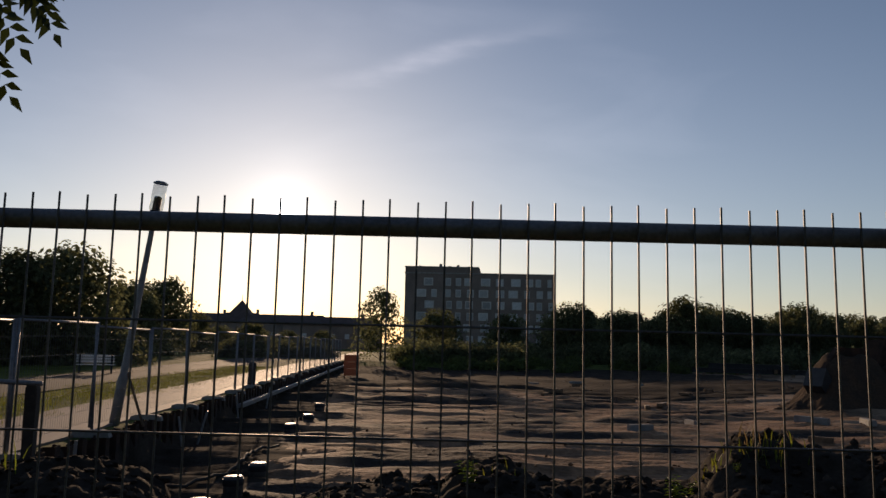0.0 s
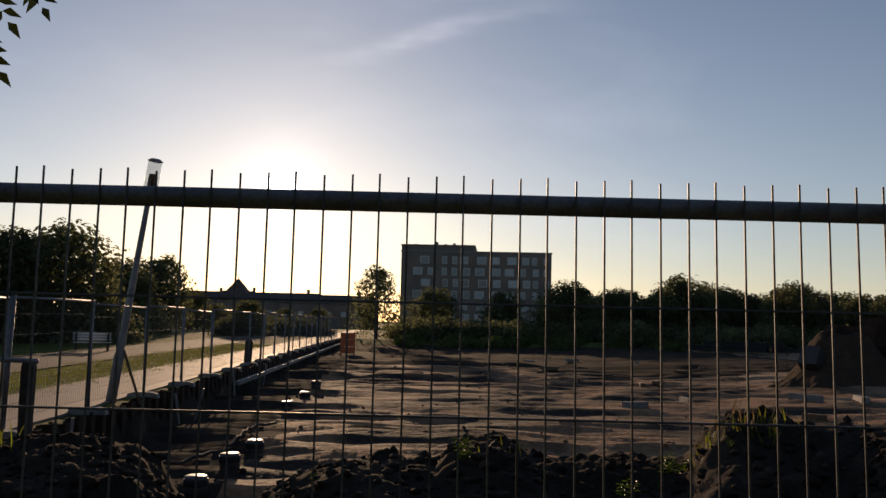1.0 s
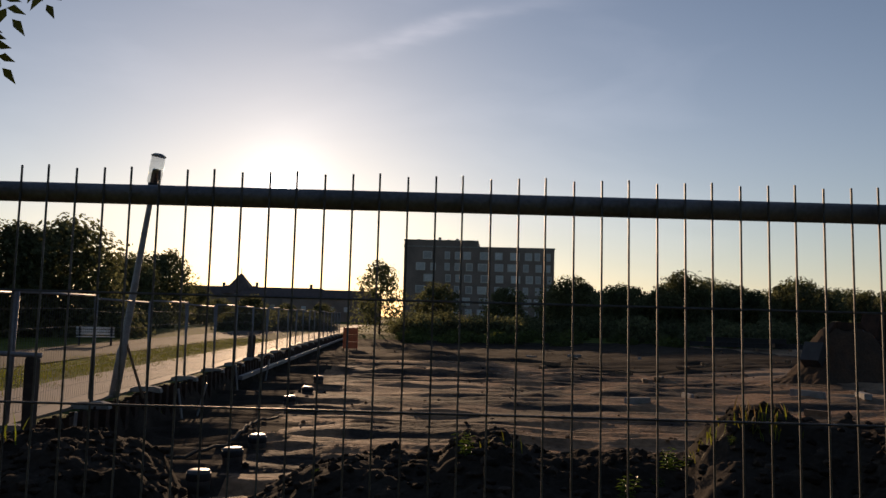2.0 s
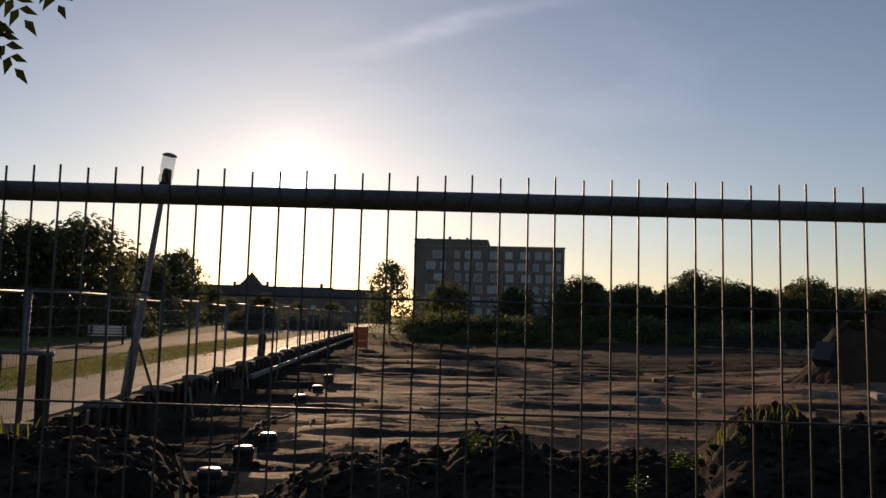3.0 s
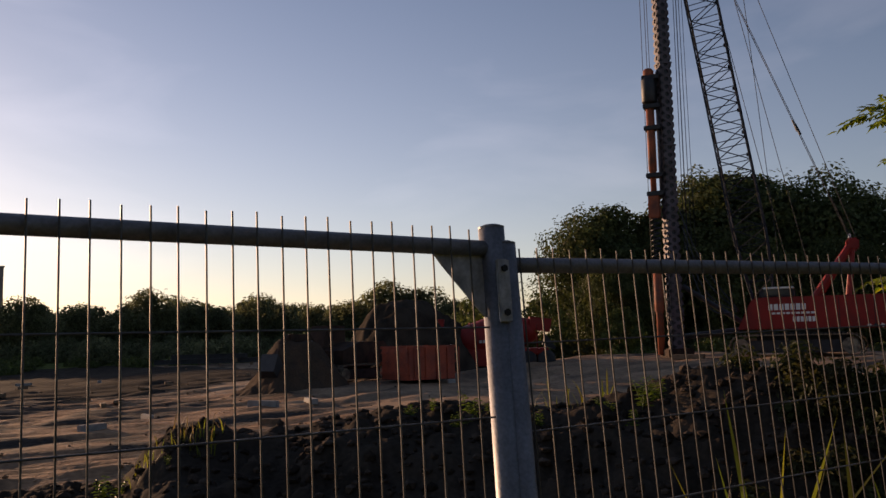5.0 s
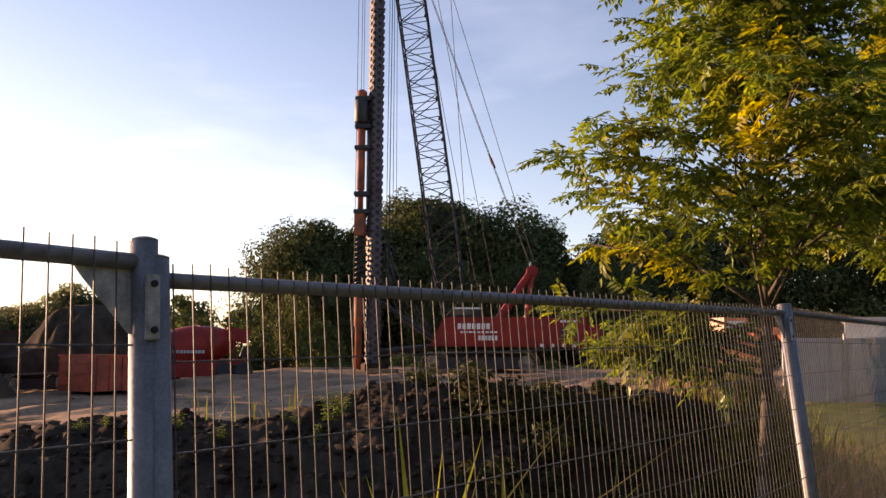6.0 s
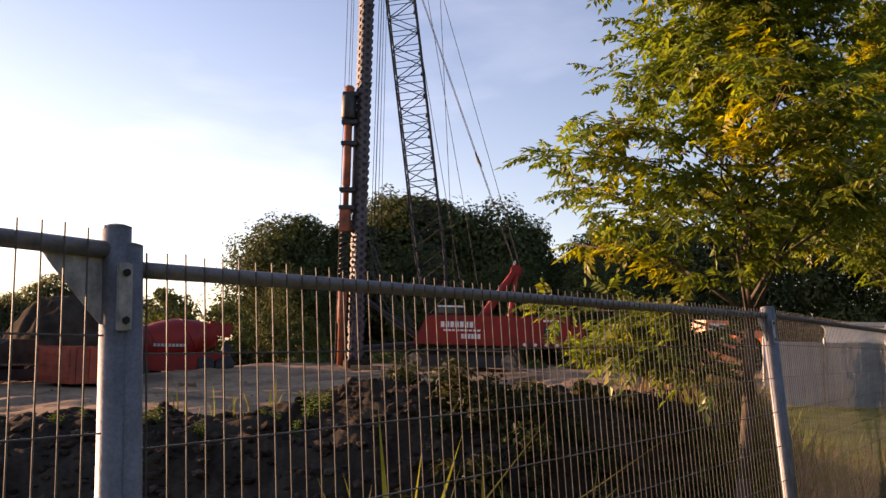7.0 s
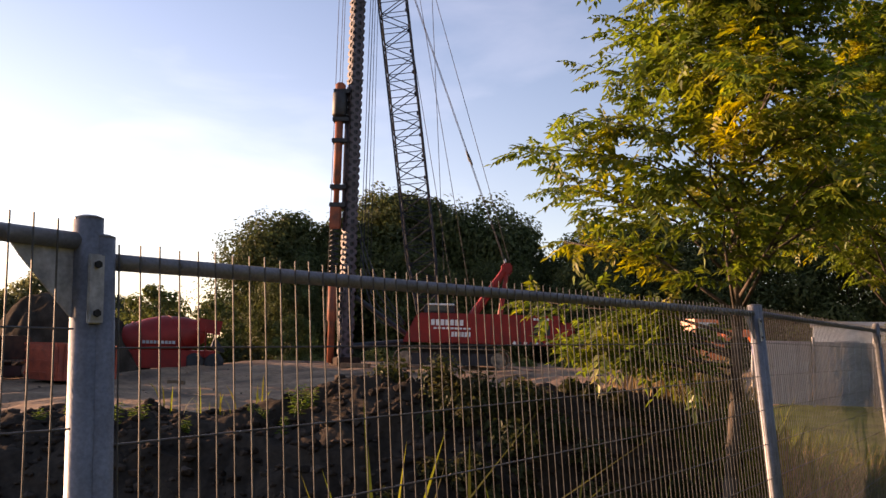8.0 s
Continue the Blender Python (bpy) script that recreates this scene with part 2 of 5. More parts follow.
M = dict(
    steel=mat("galvanised_steel", (0.27, 0.27, 0.285), 0.55, 0.5, 0.35, 14, 0.15, 160, other=(0.2, 0.2, 0.21)),
    plate=mat("zinc_plate", (0.55, 0.56, 0.58), 0.5, 0.25, 0.3, 30, 0.2, 160, other=(0.33, 0.34, 0.36)),
    wire=mat("galvanised_wire", (0.17, 0.165, 0.16), 0.55, 0.6, 0.3, 20, 0.1, 200, random_tone=0.2),
    rust=mat("rusty_steel", (0.065, 0.038, 0.026), 0.85, 0.2, 0.5, 3, 0.4, 40, other=(0.032, 0.022, 0.018), gloss=0.2),
    sand=mat("site_sand", (0.37, 0.24, 0.145), 0.9, 0, 0.45, 0.28, 0.35, 5, other=(0.12, 0.082, 0.055), gloss=0.12),
    damp=mat("damp_sand", (0.3, 0.165, 0.085), 0.85, 0, 0.6, 0.35, 0.7, 7, other=(0.032, 0.022, 0.016), spread=(0.44, 0.55), gloss=0.15),
    soil=mat("dark_soil", (0.056, 0.044, 0.034), 0.95, 0, 0.5, 1.2, 0.35, 22, other=(0.028, 0.022, 0.017), gloss=0.02),
    heap=mat("heaped_soil", (0.085, 0.056, 0.038), 0.95, 0, 0.45, 1.5, 0.35, 14, other=(0.06, 0.045, 0.034), gloss=0.03),
    asphalt=mat("asphalt", (0.06, 0.058, 0.055), 0.85, 0, 0.3, 0.6, 0.1, 60, gloss=0.15),
    path=mat("path_asphalt", (0.24, 0.19, 0.15), 0.75, 0, 0.2, 0.5, 0.1, 60, gloss=0.3),
    grass=mat("grass_ground", (0.13, 0.15, 0.03), 0.9, 0, 0.4, 0.8, 0.8, 25, other=(0.06, 0.075, 0.02), gloss=0.05),
    blade=mat("grass_blade", (0.15, 0.17, 0.03), 0.6, 0, 0.3, 3, 0, 20, random_tone=0.4, island=True, through_light=0.5, random_hue=(0.46, 0.52), gloss=0.2),
    dry=mat("dry_grass", (0.28, 0.2, 0.09), 0.7, 0, 0.3, 3, 0, 20, random_tone=0.4, island=True, through_light=0.3),
    leaf_ash=mat("ash_leaf", (0.135, 0.175, 0.025), 0.45, 0, 0.3, 1.1, 0, 20, other=(0.42, 0.35, 0.03), spread=(0.52, 0.72), random_tone=0.45, island=True,
                 through_light=0.45, random_hue=(0.485, 0.515)),
    # ash leaf again, darkened in its colour to look backlit
    leaf_shaded=mat("shaded_ash_leaf", (0.05, 0.066, 0.016), 0.5, 0, 0.3, 3, 0, 20, random_tone=0.3, island=True, through_light=0.12, gloss=0.3),
    leaf_wood=mat("wood_leaf", (0.06, 0.076, 0.028), 0.6, 0, 0.35, 0.12, 0, 2, other=(0.11, 0.112, 0.036), random_tone=0.4, island=True, through_light=0.3, gloss=0.15),
    # far leaves: distance haze put into the colour, lifted and greyed
    leaf_hazed=mat("hazed_leaf", (0.12, 0.128, 0.065), 0.65, 0, 0.35, 0.1, 0, 2, random_tone=0.4, island=True, through_light=0.6, gloss=0.2),
    leaf_light=mat("willow_leaf", (0.1, 0.12, 0.035), 0.6, 0, 0.3, 0.1, 0, 2, random_tone=0.35, island=True, through_light=0.3, gloss=0.2),
    bark=mat("bark", (0.1, 0.075, 0.055), 0.9, 0, 0.4, 8, 0.6, 40),
    red=mat("red_paint", (0.28, 0.022, 0.016), 0.5, 0, 0.35, 1.2, 0.1, 30, other=(0.2, 0.02, 0.016), gloss=0.25),
    skip_paint=mat("skip_paint", (0.4, 0.085, 0.045), 0.65, 0, 0.4, 1.5, 0.2, 20, other=(0.24, 0.06, 0.04), gloss=0.2),
    orange=mat("orange_paint", (0.62, 0.14, 0.03), 0.45, 0, 0.3, 1.5, 0.1, 30),
    orange_dull=mat("rust_orange_paint", (0.34, 0.095, 0.045), 0.65, 0, 0.45, 1.5, 0.2, 20, other=(0.15, 0.06, 0.042), gloss=0.2),
    black=mat("black_steel", (0.03, 0.03, 0.034), 0.55, 0.3, 0.4, 3, 0.2, 40),
    boom=mat("boom_paint", (0.024, 0.027, 0.036), 0.7, 0, 0.3, 3, 0.1, 40, gloss=0.2),
    leader=mat("leader_paint", (0.105, 0.09, 0.105), 0.6, 0.2, 0.35, 1.5, 0.2, 30, other=(0.07, 0.058, 0.06), gloss=0.25),
    track=mat("worn_track", (0.32, 0.25, 0.17), 0.7, 0.3, 0.5, 4, 0.4, 30, other=(0.08, 0.06, 0.05)),
    white=mat("white_paint", (0.75, 0.74, 0.7), 0.5, 0, 0.15, 3, 0.05, 40),
    grey=mat("grey_boards", (0.42, 0.42, 0.43), 0.6, 0, 0.25, 1.2, 0.2, 30),
    concrete=mat("concrete", (0.3, 0.29, 0.27), 0.85, 0, 0.3, 3, 0.4, 40),
    pile=mat("pile_concrete", (0.1, 0.095, 0.09), 0.45, 0, 0.35, 4, 0.3, 40),
    timber=mat("weathered_timber", (0.22, 0.14, 0.08), 0.8, 0, 0.35, 6, 0.4, 50),
    brick=mat("dark_brick", (0.24, 0.19, 0.165), 0.85, 0, 0.25, 0.3, 0.3, 4),
    pale=mat("pale_render", (0.5, 0.49, 0.47), 0.7, 0, 0.12, 0.6, 0.05, 10, random_tone=0.12),
    roof=mat("roof_tiles", (0.12, 0.085, 0.075), 0.8, 0, 0.3, 1, 0.2, 8),
    window=mat("window_glass", (0.42, 0.43, 0.44), 0.3, 0, 0.2, 2, 0.0, 10, random_tone=0.4),
    dark_glass=mat("dark_window_glass", (0.03, 0.035, 0.04), 0.12, 0, 0.2, 2, 0.0, 10),
    blue=mat("blue_paint", (0.03, 0.06, 0.35), 0.5, 0, 0.2, 10, 0.1, 60),
    lamp_glass=glass_mat("lamp_glass", (0.95, 0.95, 0.93)),
    hazard=mat("orange_mesh", (0.75, 0.16, 0.05), 0.6, 0, 0.2, 2, 0.1, 30),
)


# ---- mesh helpers ----
def part(name, bm, material, parent=None, label=""):
    """Links a bmesh (freed) or a mesh as one object under parent."""
    if isinstance(bm, bmesh.types.BMesh):
        me = bpy.data.meshes.new(name)
        bm.to_mesh(me)
        bm.free()
    else:
        me = bm
    if material and not me.materials:
        me.materials.append(M[material])
    ob = new(name, me)
    if parent:
        ob.parent = parent
    if label:
        ob["label"] = label
    return ob


def thing(name, at=(0, 0, 0), turn=0.0, label="", category="", group="", kind=""):
    ob = new(name)
    ob.empty_display_size = 0.3
    ob.matrix_basis = pose(*at, 0, 0, turn)
    return tagged(ob, label, category, group, kind)


def smooth(ob):
    for p in ob.data.polygons:
        p.use_smooth = True
    return ob


def box(sx, sy, sz, at=(0, 0, 0), bevel=0.0, bm=None, turn=None):
    bm = bm or bmesh.new()
    r = bmesh.ops.create_cube(bm, size=1.0)
    m = Matrix.Translation(at) @ (turn or Matrix.Identity(4)) @ Matrix.Diagonal((sx, sy, sz, 1))
    bmesh.ops.transform(bm, matrix=m, verts=r["verts"])
    if bevel:
        es = list({e for v in r["verts"] for e in v.link_edges})
        bmesh.ops.bevel(bm, geom=es, offset=bevel, segments=2, affect="EDGES")
    return bm


def rod(a, b, r1, r2=None, sides=8, bm=None, caps=True):
    bm = bm or bmesh.new()
    a, b = Vector(a), Vector(b)
    d = b - a
    r = bmesh.ops.create_cone(bm, cap_ends=caps, segments=sides, radius1=r1, radius2=r1 if r2 is None else r2, depth=d.length)
    m = Matrix.Translation((a + b) / 2) @ d.to_track_quat("Z", "Y").to_matrix().to_4x4()
    bmesh.ops.transform(bm, matrix=m, verts=r["verts"])
    return bm


def tube(points, r, sides=6, bm=None):
    bm = bm or bmesh.new()
    points = [Vector(p) for p in points]
    rings = []
    for i, p in enumerate(points):
        d = (points[min(i + 1, len(points) - 1)] - points[max(i - 1, 0)]).normalized()
        q = d.to_track_quat("Z", "Y")
        rings.append([bm.verts.new(p + q @ Vector((r * math.cos(2 * math.pi * k / sides), r * math.sin(2 * math.pi * k / sides), 0))) for k in range(sides)])
    for a, b in zip(rings, rings[1:]):
        for k in range(sides):
            bm.faces.new((a[k], a[(k + 1) % sides], b[(k + 1) % sides], b[k]))
    bm.faces.new(rings[0][::-1])
    bm.faces.new(rings[-1])
    return bm


def prism(outline, width, bm=None, m=None):
    """An outline in x, z, drawn out along y by width, about y = 0."""
    bm = bm or bmesh.new()
    front = [bm.verts.new((x, -width / 2, z)) for x, z in outline]
    back = [bm.verts.new((x, width / 2, z)) for x, z in outline]
    n = len(outline)
    bm.faces.new(front)
    bm.faces.new(back[::-1])
    for i in range(n):
        bm.faces.new((front[i], back[i], back[(i + 1) % n], front[(i + 1) % n]))
    bmesh.ops.recalc_face_normals(bm, faces=bm.faces[:])
    if m:
        bmesh.ops.transform(bm, matrix=m, verts=front + back)
    return bm


def lathe(profile, sides=20, bm=None):
    """A profile of (radius, height) turned about z."""
    bm = bm or bmesh.new()
    rings = [[bm.verts.new((r * math.cos(2 * math.pi * i / sides), r * math.sin(2 * math.pi * i / sides), z)) for i in range(sides)]
             for r, z in profile]
    for a, b in zip(rings, rings[1:]):
        for i in range(sides):
            bm.faces.new((a[i], a[(i + 1) % sides], b[(i + 1) % sides], b[i]))
    bm.faces.new(rings[0][::-1])
    bm.faces.new(rings[-1])
    return bm


def raw(name, verts, faces):
    me = bpy.data.meshes.new(name)
    me.from_pydata(verts, [], faces)
    me.update()
    return me


def polar(yaw, dist, z=0.0):
    """A place at that yaw (degrees left of +y) and distance from the origin."""
    return (-math.sin(radians(yaw)) * dist, math.cos(radians(yaw)) * dist, z)


rng = np.random.default_rng(7)
LATTICE = rng.random((256, 256))


def vnoise(x, y):
    xi, yi = np.floor(x).astype(int), np.floor(y).astype(int)
    fx, fy = x - xi, y - yi
    fx, fy = fx * fx * (3 - 2 * fx), fy * fy * (3 - 2 * fy)
    g = lambda a, b: LATTICE[a % 256, b % 256]
    return ((g(xi, yi) * (1 - fx) + g(xi + 1, yi) * fx) * (1 - fy)
            + (g(xi, yi + 1) * (1 - fx) + g(xi + 1, yi + 1) * fx) * fy)


def fbm(x, y, octaves=4):
    total, amp, norm = 0.0, 1.0, 0.0
    for i in range(octaves):
        total = total + amp * vnoise(x * 2 ** i + 17.3 * i, y * 2 ** i + 5.1 * i)
        norm += amp
        amp *= 0.5
    return total / norm


def step(x, a, b):
    t = np.clip((x - a) / (b - a), 0, 1)
    return t * t * (3 - 2 * t)


# ---- ground ----
def edge_x(y):
    """The line of the sheet piles that hold the path's side of the pit."""
    return -5.8 - 0.05 * y


RIDGE_YAW = [-90, -74, -62, -56, -52, -48, -41, -34, -25, -21, -18, -16.3, -15, -12, -8, -6.5, -3, -1, 1, 3, 6, 9, 11, 13, 15, 17, 18.5, 20, 24, 29, 36]
RIDGE_TOP = [1.2, 1.26, 1.36, 1.26, 1.3, 1.16, 1.1, 1.02, 0.86, 0.9, 0.9, 0.74, 0.52, 0.52, 0.52, 0.54, 0.64, 0.58, 0.44, 0.46, 0.44, 0.36, 0.22, 0.05,
             -0.1, 0.1, 0.45, 0.6, 0.68, 0.62, 0.55]


def ground_z(x, y):
    x, y = np.asarray(x, float), np.asarray(y, float)
    inside = step(x, edge_x(y) + 0.02, edge_x(y) + 0.12) * step(y - 3.6 * step(-x, 2.4, 4.6), 7.0, 10.0) * (1 - step(y, 84, 92))
    pit = -0.8 + 0.5 * step(x, 8, 22) + 0.62 * step(x, 24, 36) * (1 - step(y, 36, 46))
    rough = (fbm(x * 0.3, y * 0.45, 5) - 0.5) * 0.34 + (fbm(x * 0.07 + 9, y * 0.5, 5) - 0.5) * 0.62
    rough = rough + 0.03 * np.sin(y * 9.0 + 3 * fbm(x * 0.3, y * 0.2, 2)) * step(fbm(x * 0.12 + 4, y * 0.1, 2), 0.4, 0.6)
    out = -0.1 * step(-x, 3.0, 6.0)
    ruts = (fbm(x * 0.55 + 31, y * 1.1 + 7, 3) - 0.5) * 0.5 * step(fbm(x * 0.1 + 2, y * 0.12 + 8, 2), 0.35, 0.6)
    return out + inside * (pit - out + rough * 0.9 + ruts * 0.6) + (1 - inside) * rough * 0.12


def axis(fine, span, reach, growth=1.09):
    a = list(np.arange(span[0], span[1] + fine, fine))
    s = fine
    while a[-1] < reach:
        s *= growth
        a.append(a[-1] + s)
    s = fine
    while a[0] > -reach:
        s *= growth
        a.insert(0, a[0] - s)
    return np.array(a)


def grid_mesh(name, X, Y, Z, keep=None):
    ny, nx = X.shape
    verts = np.stack([X.ravel(), Y.ravel(), Z.ravel()], 1)
    i = np.arange(ny * nx).reshape(ny, nx)
    f = np.stack([i[:-1, :-1], i[:-1, 1:], i[1:, 1:], i[1:, :-1]], -1).reshape(-1, 4)
    if keep is not None:
        k = keep.ravel()
        f = f[k[f].all(1)]
    return raw(name, verts.tolist(), f.tolist())


def make_ground():
    xs, ys = axis(0.22, (-12, 24), 2600, 1.07), axis(0.22, (-2, 46), 2600, 1.07)
    X, Y = np.meshgrid(xs, ys)
    me = grid_mesh("ground", X, Y, ground_z(X, Y))
    for m in ("sand", "grass", "soil", "damp"):
        me.materials.append(M[m])
    n = len(me.polygons)
    c = np.zeros(n * 3)
    me.polygons.foreach_get("center", c)
    c = c.reshape(-1, 3)
    x, y = c[:, 0], c[:, 1]
    site = (x > edge_x(y)) & (y > 6.5) & (y < 88) & (x < 75 - 0.2 * y)
    near = (y <= 9 + 4 * step(-x, 2.4, 4.6) + 2 * fbm(x * 0.5, y * 0.5, 2)) & (y > 0.3 + 1.4 * (fbm(x * 1.3, y * 1.3, 3) - 0.5)) & (x > edge_x(y)) & (x < 12)
    idx = np.where(site, 0, 1)
    idx = np.where(site & (x < 15 + 8 * (fbm(x * 0.15, y * 0.15, 3) - 0.5)), 3, idx)
    idx = np.where(site & (x < edge_x(y) + 1.4 + 2.4 * fbm(x * 0.4, y * 0.25, 3)) & (y < 60), 2, idx)
    idx = np.where(site & (x < 24) & (y > 47 + 22 * (fbm(x * 0.09 + 3, y * 0.2, 3) - 0.5)), 2, idx)
    idx = np.where(near, 2, idx)
    me.polygons.foreach_set("material_index", idx.astype(np.int32))
    ob = smooth(part("ground", me, None))
    return tagged(ob, "flattened bare sand of a building site, grass beyond", "ground", kind="structure")


make_ground()


def strip(name, left, right, y0, y1, lift, material, label, n=60):
    """A paving slab along the pit's edge, between two offsets from it."""
    ys = np.linspace(y0, y1, n)
    verts, faces = [], []
    for y in ys:
        for o, dz in ((left, 0), (left, lift), (right, lift), (right, 0)):
            verts.append((edge_x(y) + o, y, -0.12 + dz))
    for i in range(n - 1):
        a, b = i * 4, i * 4 + 4
        for j in range(3):
            faces.append((a + j, a + j + 1, b + j + 1, b + j))
    return tagged(part(name, raw(name, verts, faces), material), label, "path", kind="structure")


strip("footpath", -3.0, -0.45, 2.0, 170, 0.06, "path", "pale grey asphalt footpath beside the pit")
strip("road", -10.6, -6.2, -10.0, 170, 0.05, "asphalt", "dark asphalt lane between grass verges")


def make_mound():
    th = np.radians(np.linspace(-92, 36, 1100))
    rr = np.linspace(1.6, 14.0, 240)
    T, R = np.meshgrid(th, rr)
    X, Y = -np.sin(T) * R, np.cos(T) * R
    top = np.interp(np.degrees(T), RIDGE_YAW, RIDGE_TOP)
    ridge = 8.0 + 1.6 * step(-np.degrees(T), 56, 78)
    w = np.where(R < ridge, 2.3, 1.5)
    shape = np.exp(-((R - ridge) / w) ** 2) * step(Y, 1.45, 2.6)
    clods = (fbm(X * 1.1, Y * 1.1, 3) - 0.5) * 0.5 + np.abs(fbm(X * 3.2 + 3, Y * 3.2, 4) - 0.5) * 0.55 - 0.06
    Z = (np.minimum(ground_z(X, Y), 0.0) - 0.1) * (1 - shape) + top * shape + (0.12 + 0.6 * clods) * np.minimum(shape * 1.4, 1) * np.clip(0.35 + top, 0.15, 1)
    ob = smooth(part("dirt_mound", grid_mesh("dirt_mound", X, Y, Z), "soil"))
    tagged(ob, "long mound of dark cloddy dug soil behind the fence", "soil mound", kind="stuff")
    return lambda yaw: (float(np.interp(yaw, RIDGE_YAW, RIDGE_TOP)))


mound_top = make_mound()


# ---- fences ----
PITCH = 0.04


def wire_mesh(length, r=0.0019):
    bm = rod((0, 0, 0), (0, 0, length), r, sides=6, caps=False)
    me = bpy.data.meshes.new("wire")
    bm.to_mesh(me)
    bm.free()
    me.materials.append(M["wire"])
    return me


V_WIRE, H_WIRE = wire_mesh(1.87, 0.0016), wire_mesh(3.40, 0.0019)
LEVELS = [1.821 - 0.1575 * i for i in range(11)]


def make_panel(name, label, first):
    """A site fence panel along +x from its left post at x = 0; first: x of the first upright wire."""
    f = thing(name, label=label, category="fence panel", group="site fence panels")
    smooth(part("top_rail", rod((0.02, 0, 1.9655), (3.43, 0, 1.9655), 0.0148, sides=14), "steel", f))
    smooth(part("bottom_rail", rod((0.02, 0, 0.16), (3.43, 0, 0.16), 0.0148, sides=14), "steel", f))
    for x in (0.0, 3.45):
        p = smooth(part("post", rod((x, 0, -0.05), (x, 0, 2.003), 0.0245, sides=18), "steel", f))
        part("cap", lathe([(0.0247, 0), (0.025, 0.004), (0.015, 0.008)], 14), "steel", p).location = (x, 0, 2.002)
    i = 0
    while first + i * PITCH < 3.42:
        w = part("wire", V_WIRE, None, f)
        w.location = (first + i * PITCH, -0.0165, 0.13 + 0.002 * ((i * 7) % 3))
        w.rotation_euler = (0, radians(0.025 * math.sin(i * 2.1)), 0)
        i += 1
    for z in LEVELS:
        w = part("wire", H_WIRE, None, f)
        w.location, w.rotation_euler = (0.02, -0.0125, z), (0, radians(90), 0)
    # corner plates under the rail
    bm = prism([(0, 0), (-0.112, 0), (-0.096, -0.02), (-0.012, -0.108), (0, -0.118)], 0.004)
    part("corner_plate", bm, "plate", f, "bare zinc corner plate").location = (3.432, 0.004, 1.952)
    # clip plate with its two bolts on the end post
    clip = part("clip", box(0.03, 0.006, 0.115, (3.45, -0.0255, 1.885), 0.002), "plate", f, "scratched zinc clip")
    for z in (1.845, 1.925):
        part("bolt", rod((3.45, -0.027, z), (3.45, -0.034, z), 0.0065, sides=6), "black", clip)
    return f


panel_a = make_panel("site_fence", "galvanised steel mesh site fence panel with pointed wire ends", 0.025)
panel_a.matrix_basis = pose(-2.365, 1.2665, 0, 0, 0, 0)


def lean_panel(f, a0, a1, bend=1.0):
    """Twists a panel so that its foot stands out towards the lane, by a0 degrees at its left post and a1 at its right one."""
    for o in f.children:
        if o.name.startswith("wire") and abs(o.rotation_euler.y) > 1:
            d0, d1 = [(2 - o.location.z) * math.tan(radians(a)) for a in (a0, a1)]
            o.location.y -= d0
            o.rotation_euler.z = -math.atan((d1 - d0) / 3.4)
        elif o.name.startswith("wire"):
            a = a0 + (a1 - a0) * (o.location.x / 3.45) ** bend
            o.location.y -= (2 - o.location.z) * math.tan(radians(a))
            o.rotation_euler.x = -radians(a)
        else:
            a = a1 if o.name.startswith(("corner", "clip")) else (a0 + a1) / 2
            if o.name.startswith("post"):
                a = a1 if max(v.co.x for v in o.data.vertices) > 2 else a0
            o.matrix_basis = Matrix.Translation((0, 0, 2)) @ pose(0, 0, 0, -a) @ Matrix.Translation((0, 0, -2)) @ o.matrix_basis


panel_b = copy_thing(panel_a, pose(1.138, 1.2575, -0.03, 0, -0.95, -3.85))
panel_b["label"] = "galvanised steel mesh site fence panel leaning outwards"
lean_panel(panel_b, 4.2, 5.4)
panel_c = copy_thing(panel_a, pose(4.6, 1.023, 0.03, 0, 0, -2.0))
panel_c["label"] = "galvanised steel mesh site fence panel leaning outwards"
lean_panel(panel_c, 5.4, 5.0)
panel_d = copy_thing(panel_a, pose(8.08, 0.9, 0.05, 0, 0, -1.0))
panel_d["label"] = "galvanised steel mesh site fence panel leaning outwards"
lean_panel(panel_d, 5.0, 4.0)
lean_panel(panel_a, 0.0, 3.8, 2.6)
# orange tape and blue paint mark where two panels meet
tape = part("paint_mark", lathe([(0.0251, 1.90), (0.0256, 1.905), (0.0256, 1.985), (0.0251, 1.99)], 14), "orange", panel_c, "orange paint mark")
part("paint_mark", lathe([(0.0251, 1.76), (0.0256, 1.765), (0.0256, 1.85), (0.0251, 1.855)], 14), "blue", panel_c, "blue paint mark")


def far_panel():
    """The same kind of panel, farther off: its wires are one part."""
    f = thing("mesh_fence", label="galvanised mesh fence panel on blocks beside the footpath", category="fence panel",
              group="footpath fence panels")
    smooth(part("top_rail", rod((0.02, 0, 1.97), (3.43, 0, 1.97), 0.021, sides=8), "steel", f))
    for x in (0.0, 3.45):
        smooth(part("post", rod((x, 0, 0.0), (x, 0, 2.0), 0.028, sides=10), "steel", f))
    bm = bmesh.new()
    for i in range(34):
        rod((0.06 + i * 0.1, 0, 0.1), (0.06 + i * 0.1, 0, 1.99), 0.0022, sides=4, bm=bm, caps=False)
    for z in (0.12, 0.35, 0.7, 1.05, 1.4, 1.72):
        rod((0.02, 0, z), (3.43, 0, z), 0.003, sides=4, bm=bm, caps=False)
    tagged(part("infill", bm, "wire", f), kind="stuff")
    return f


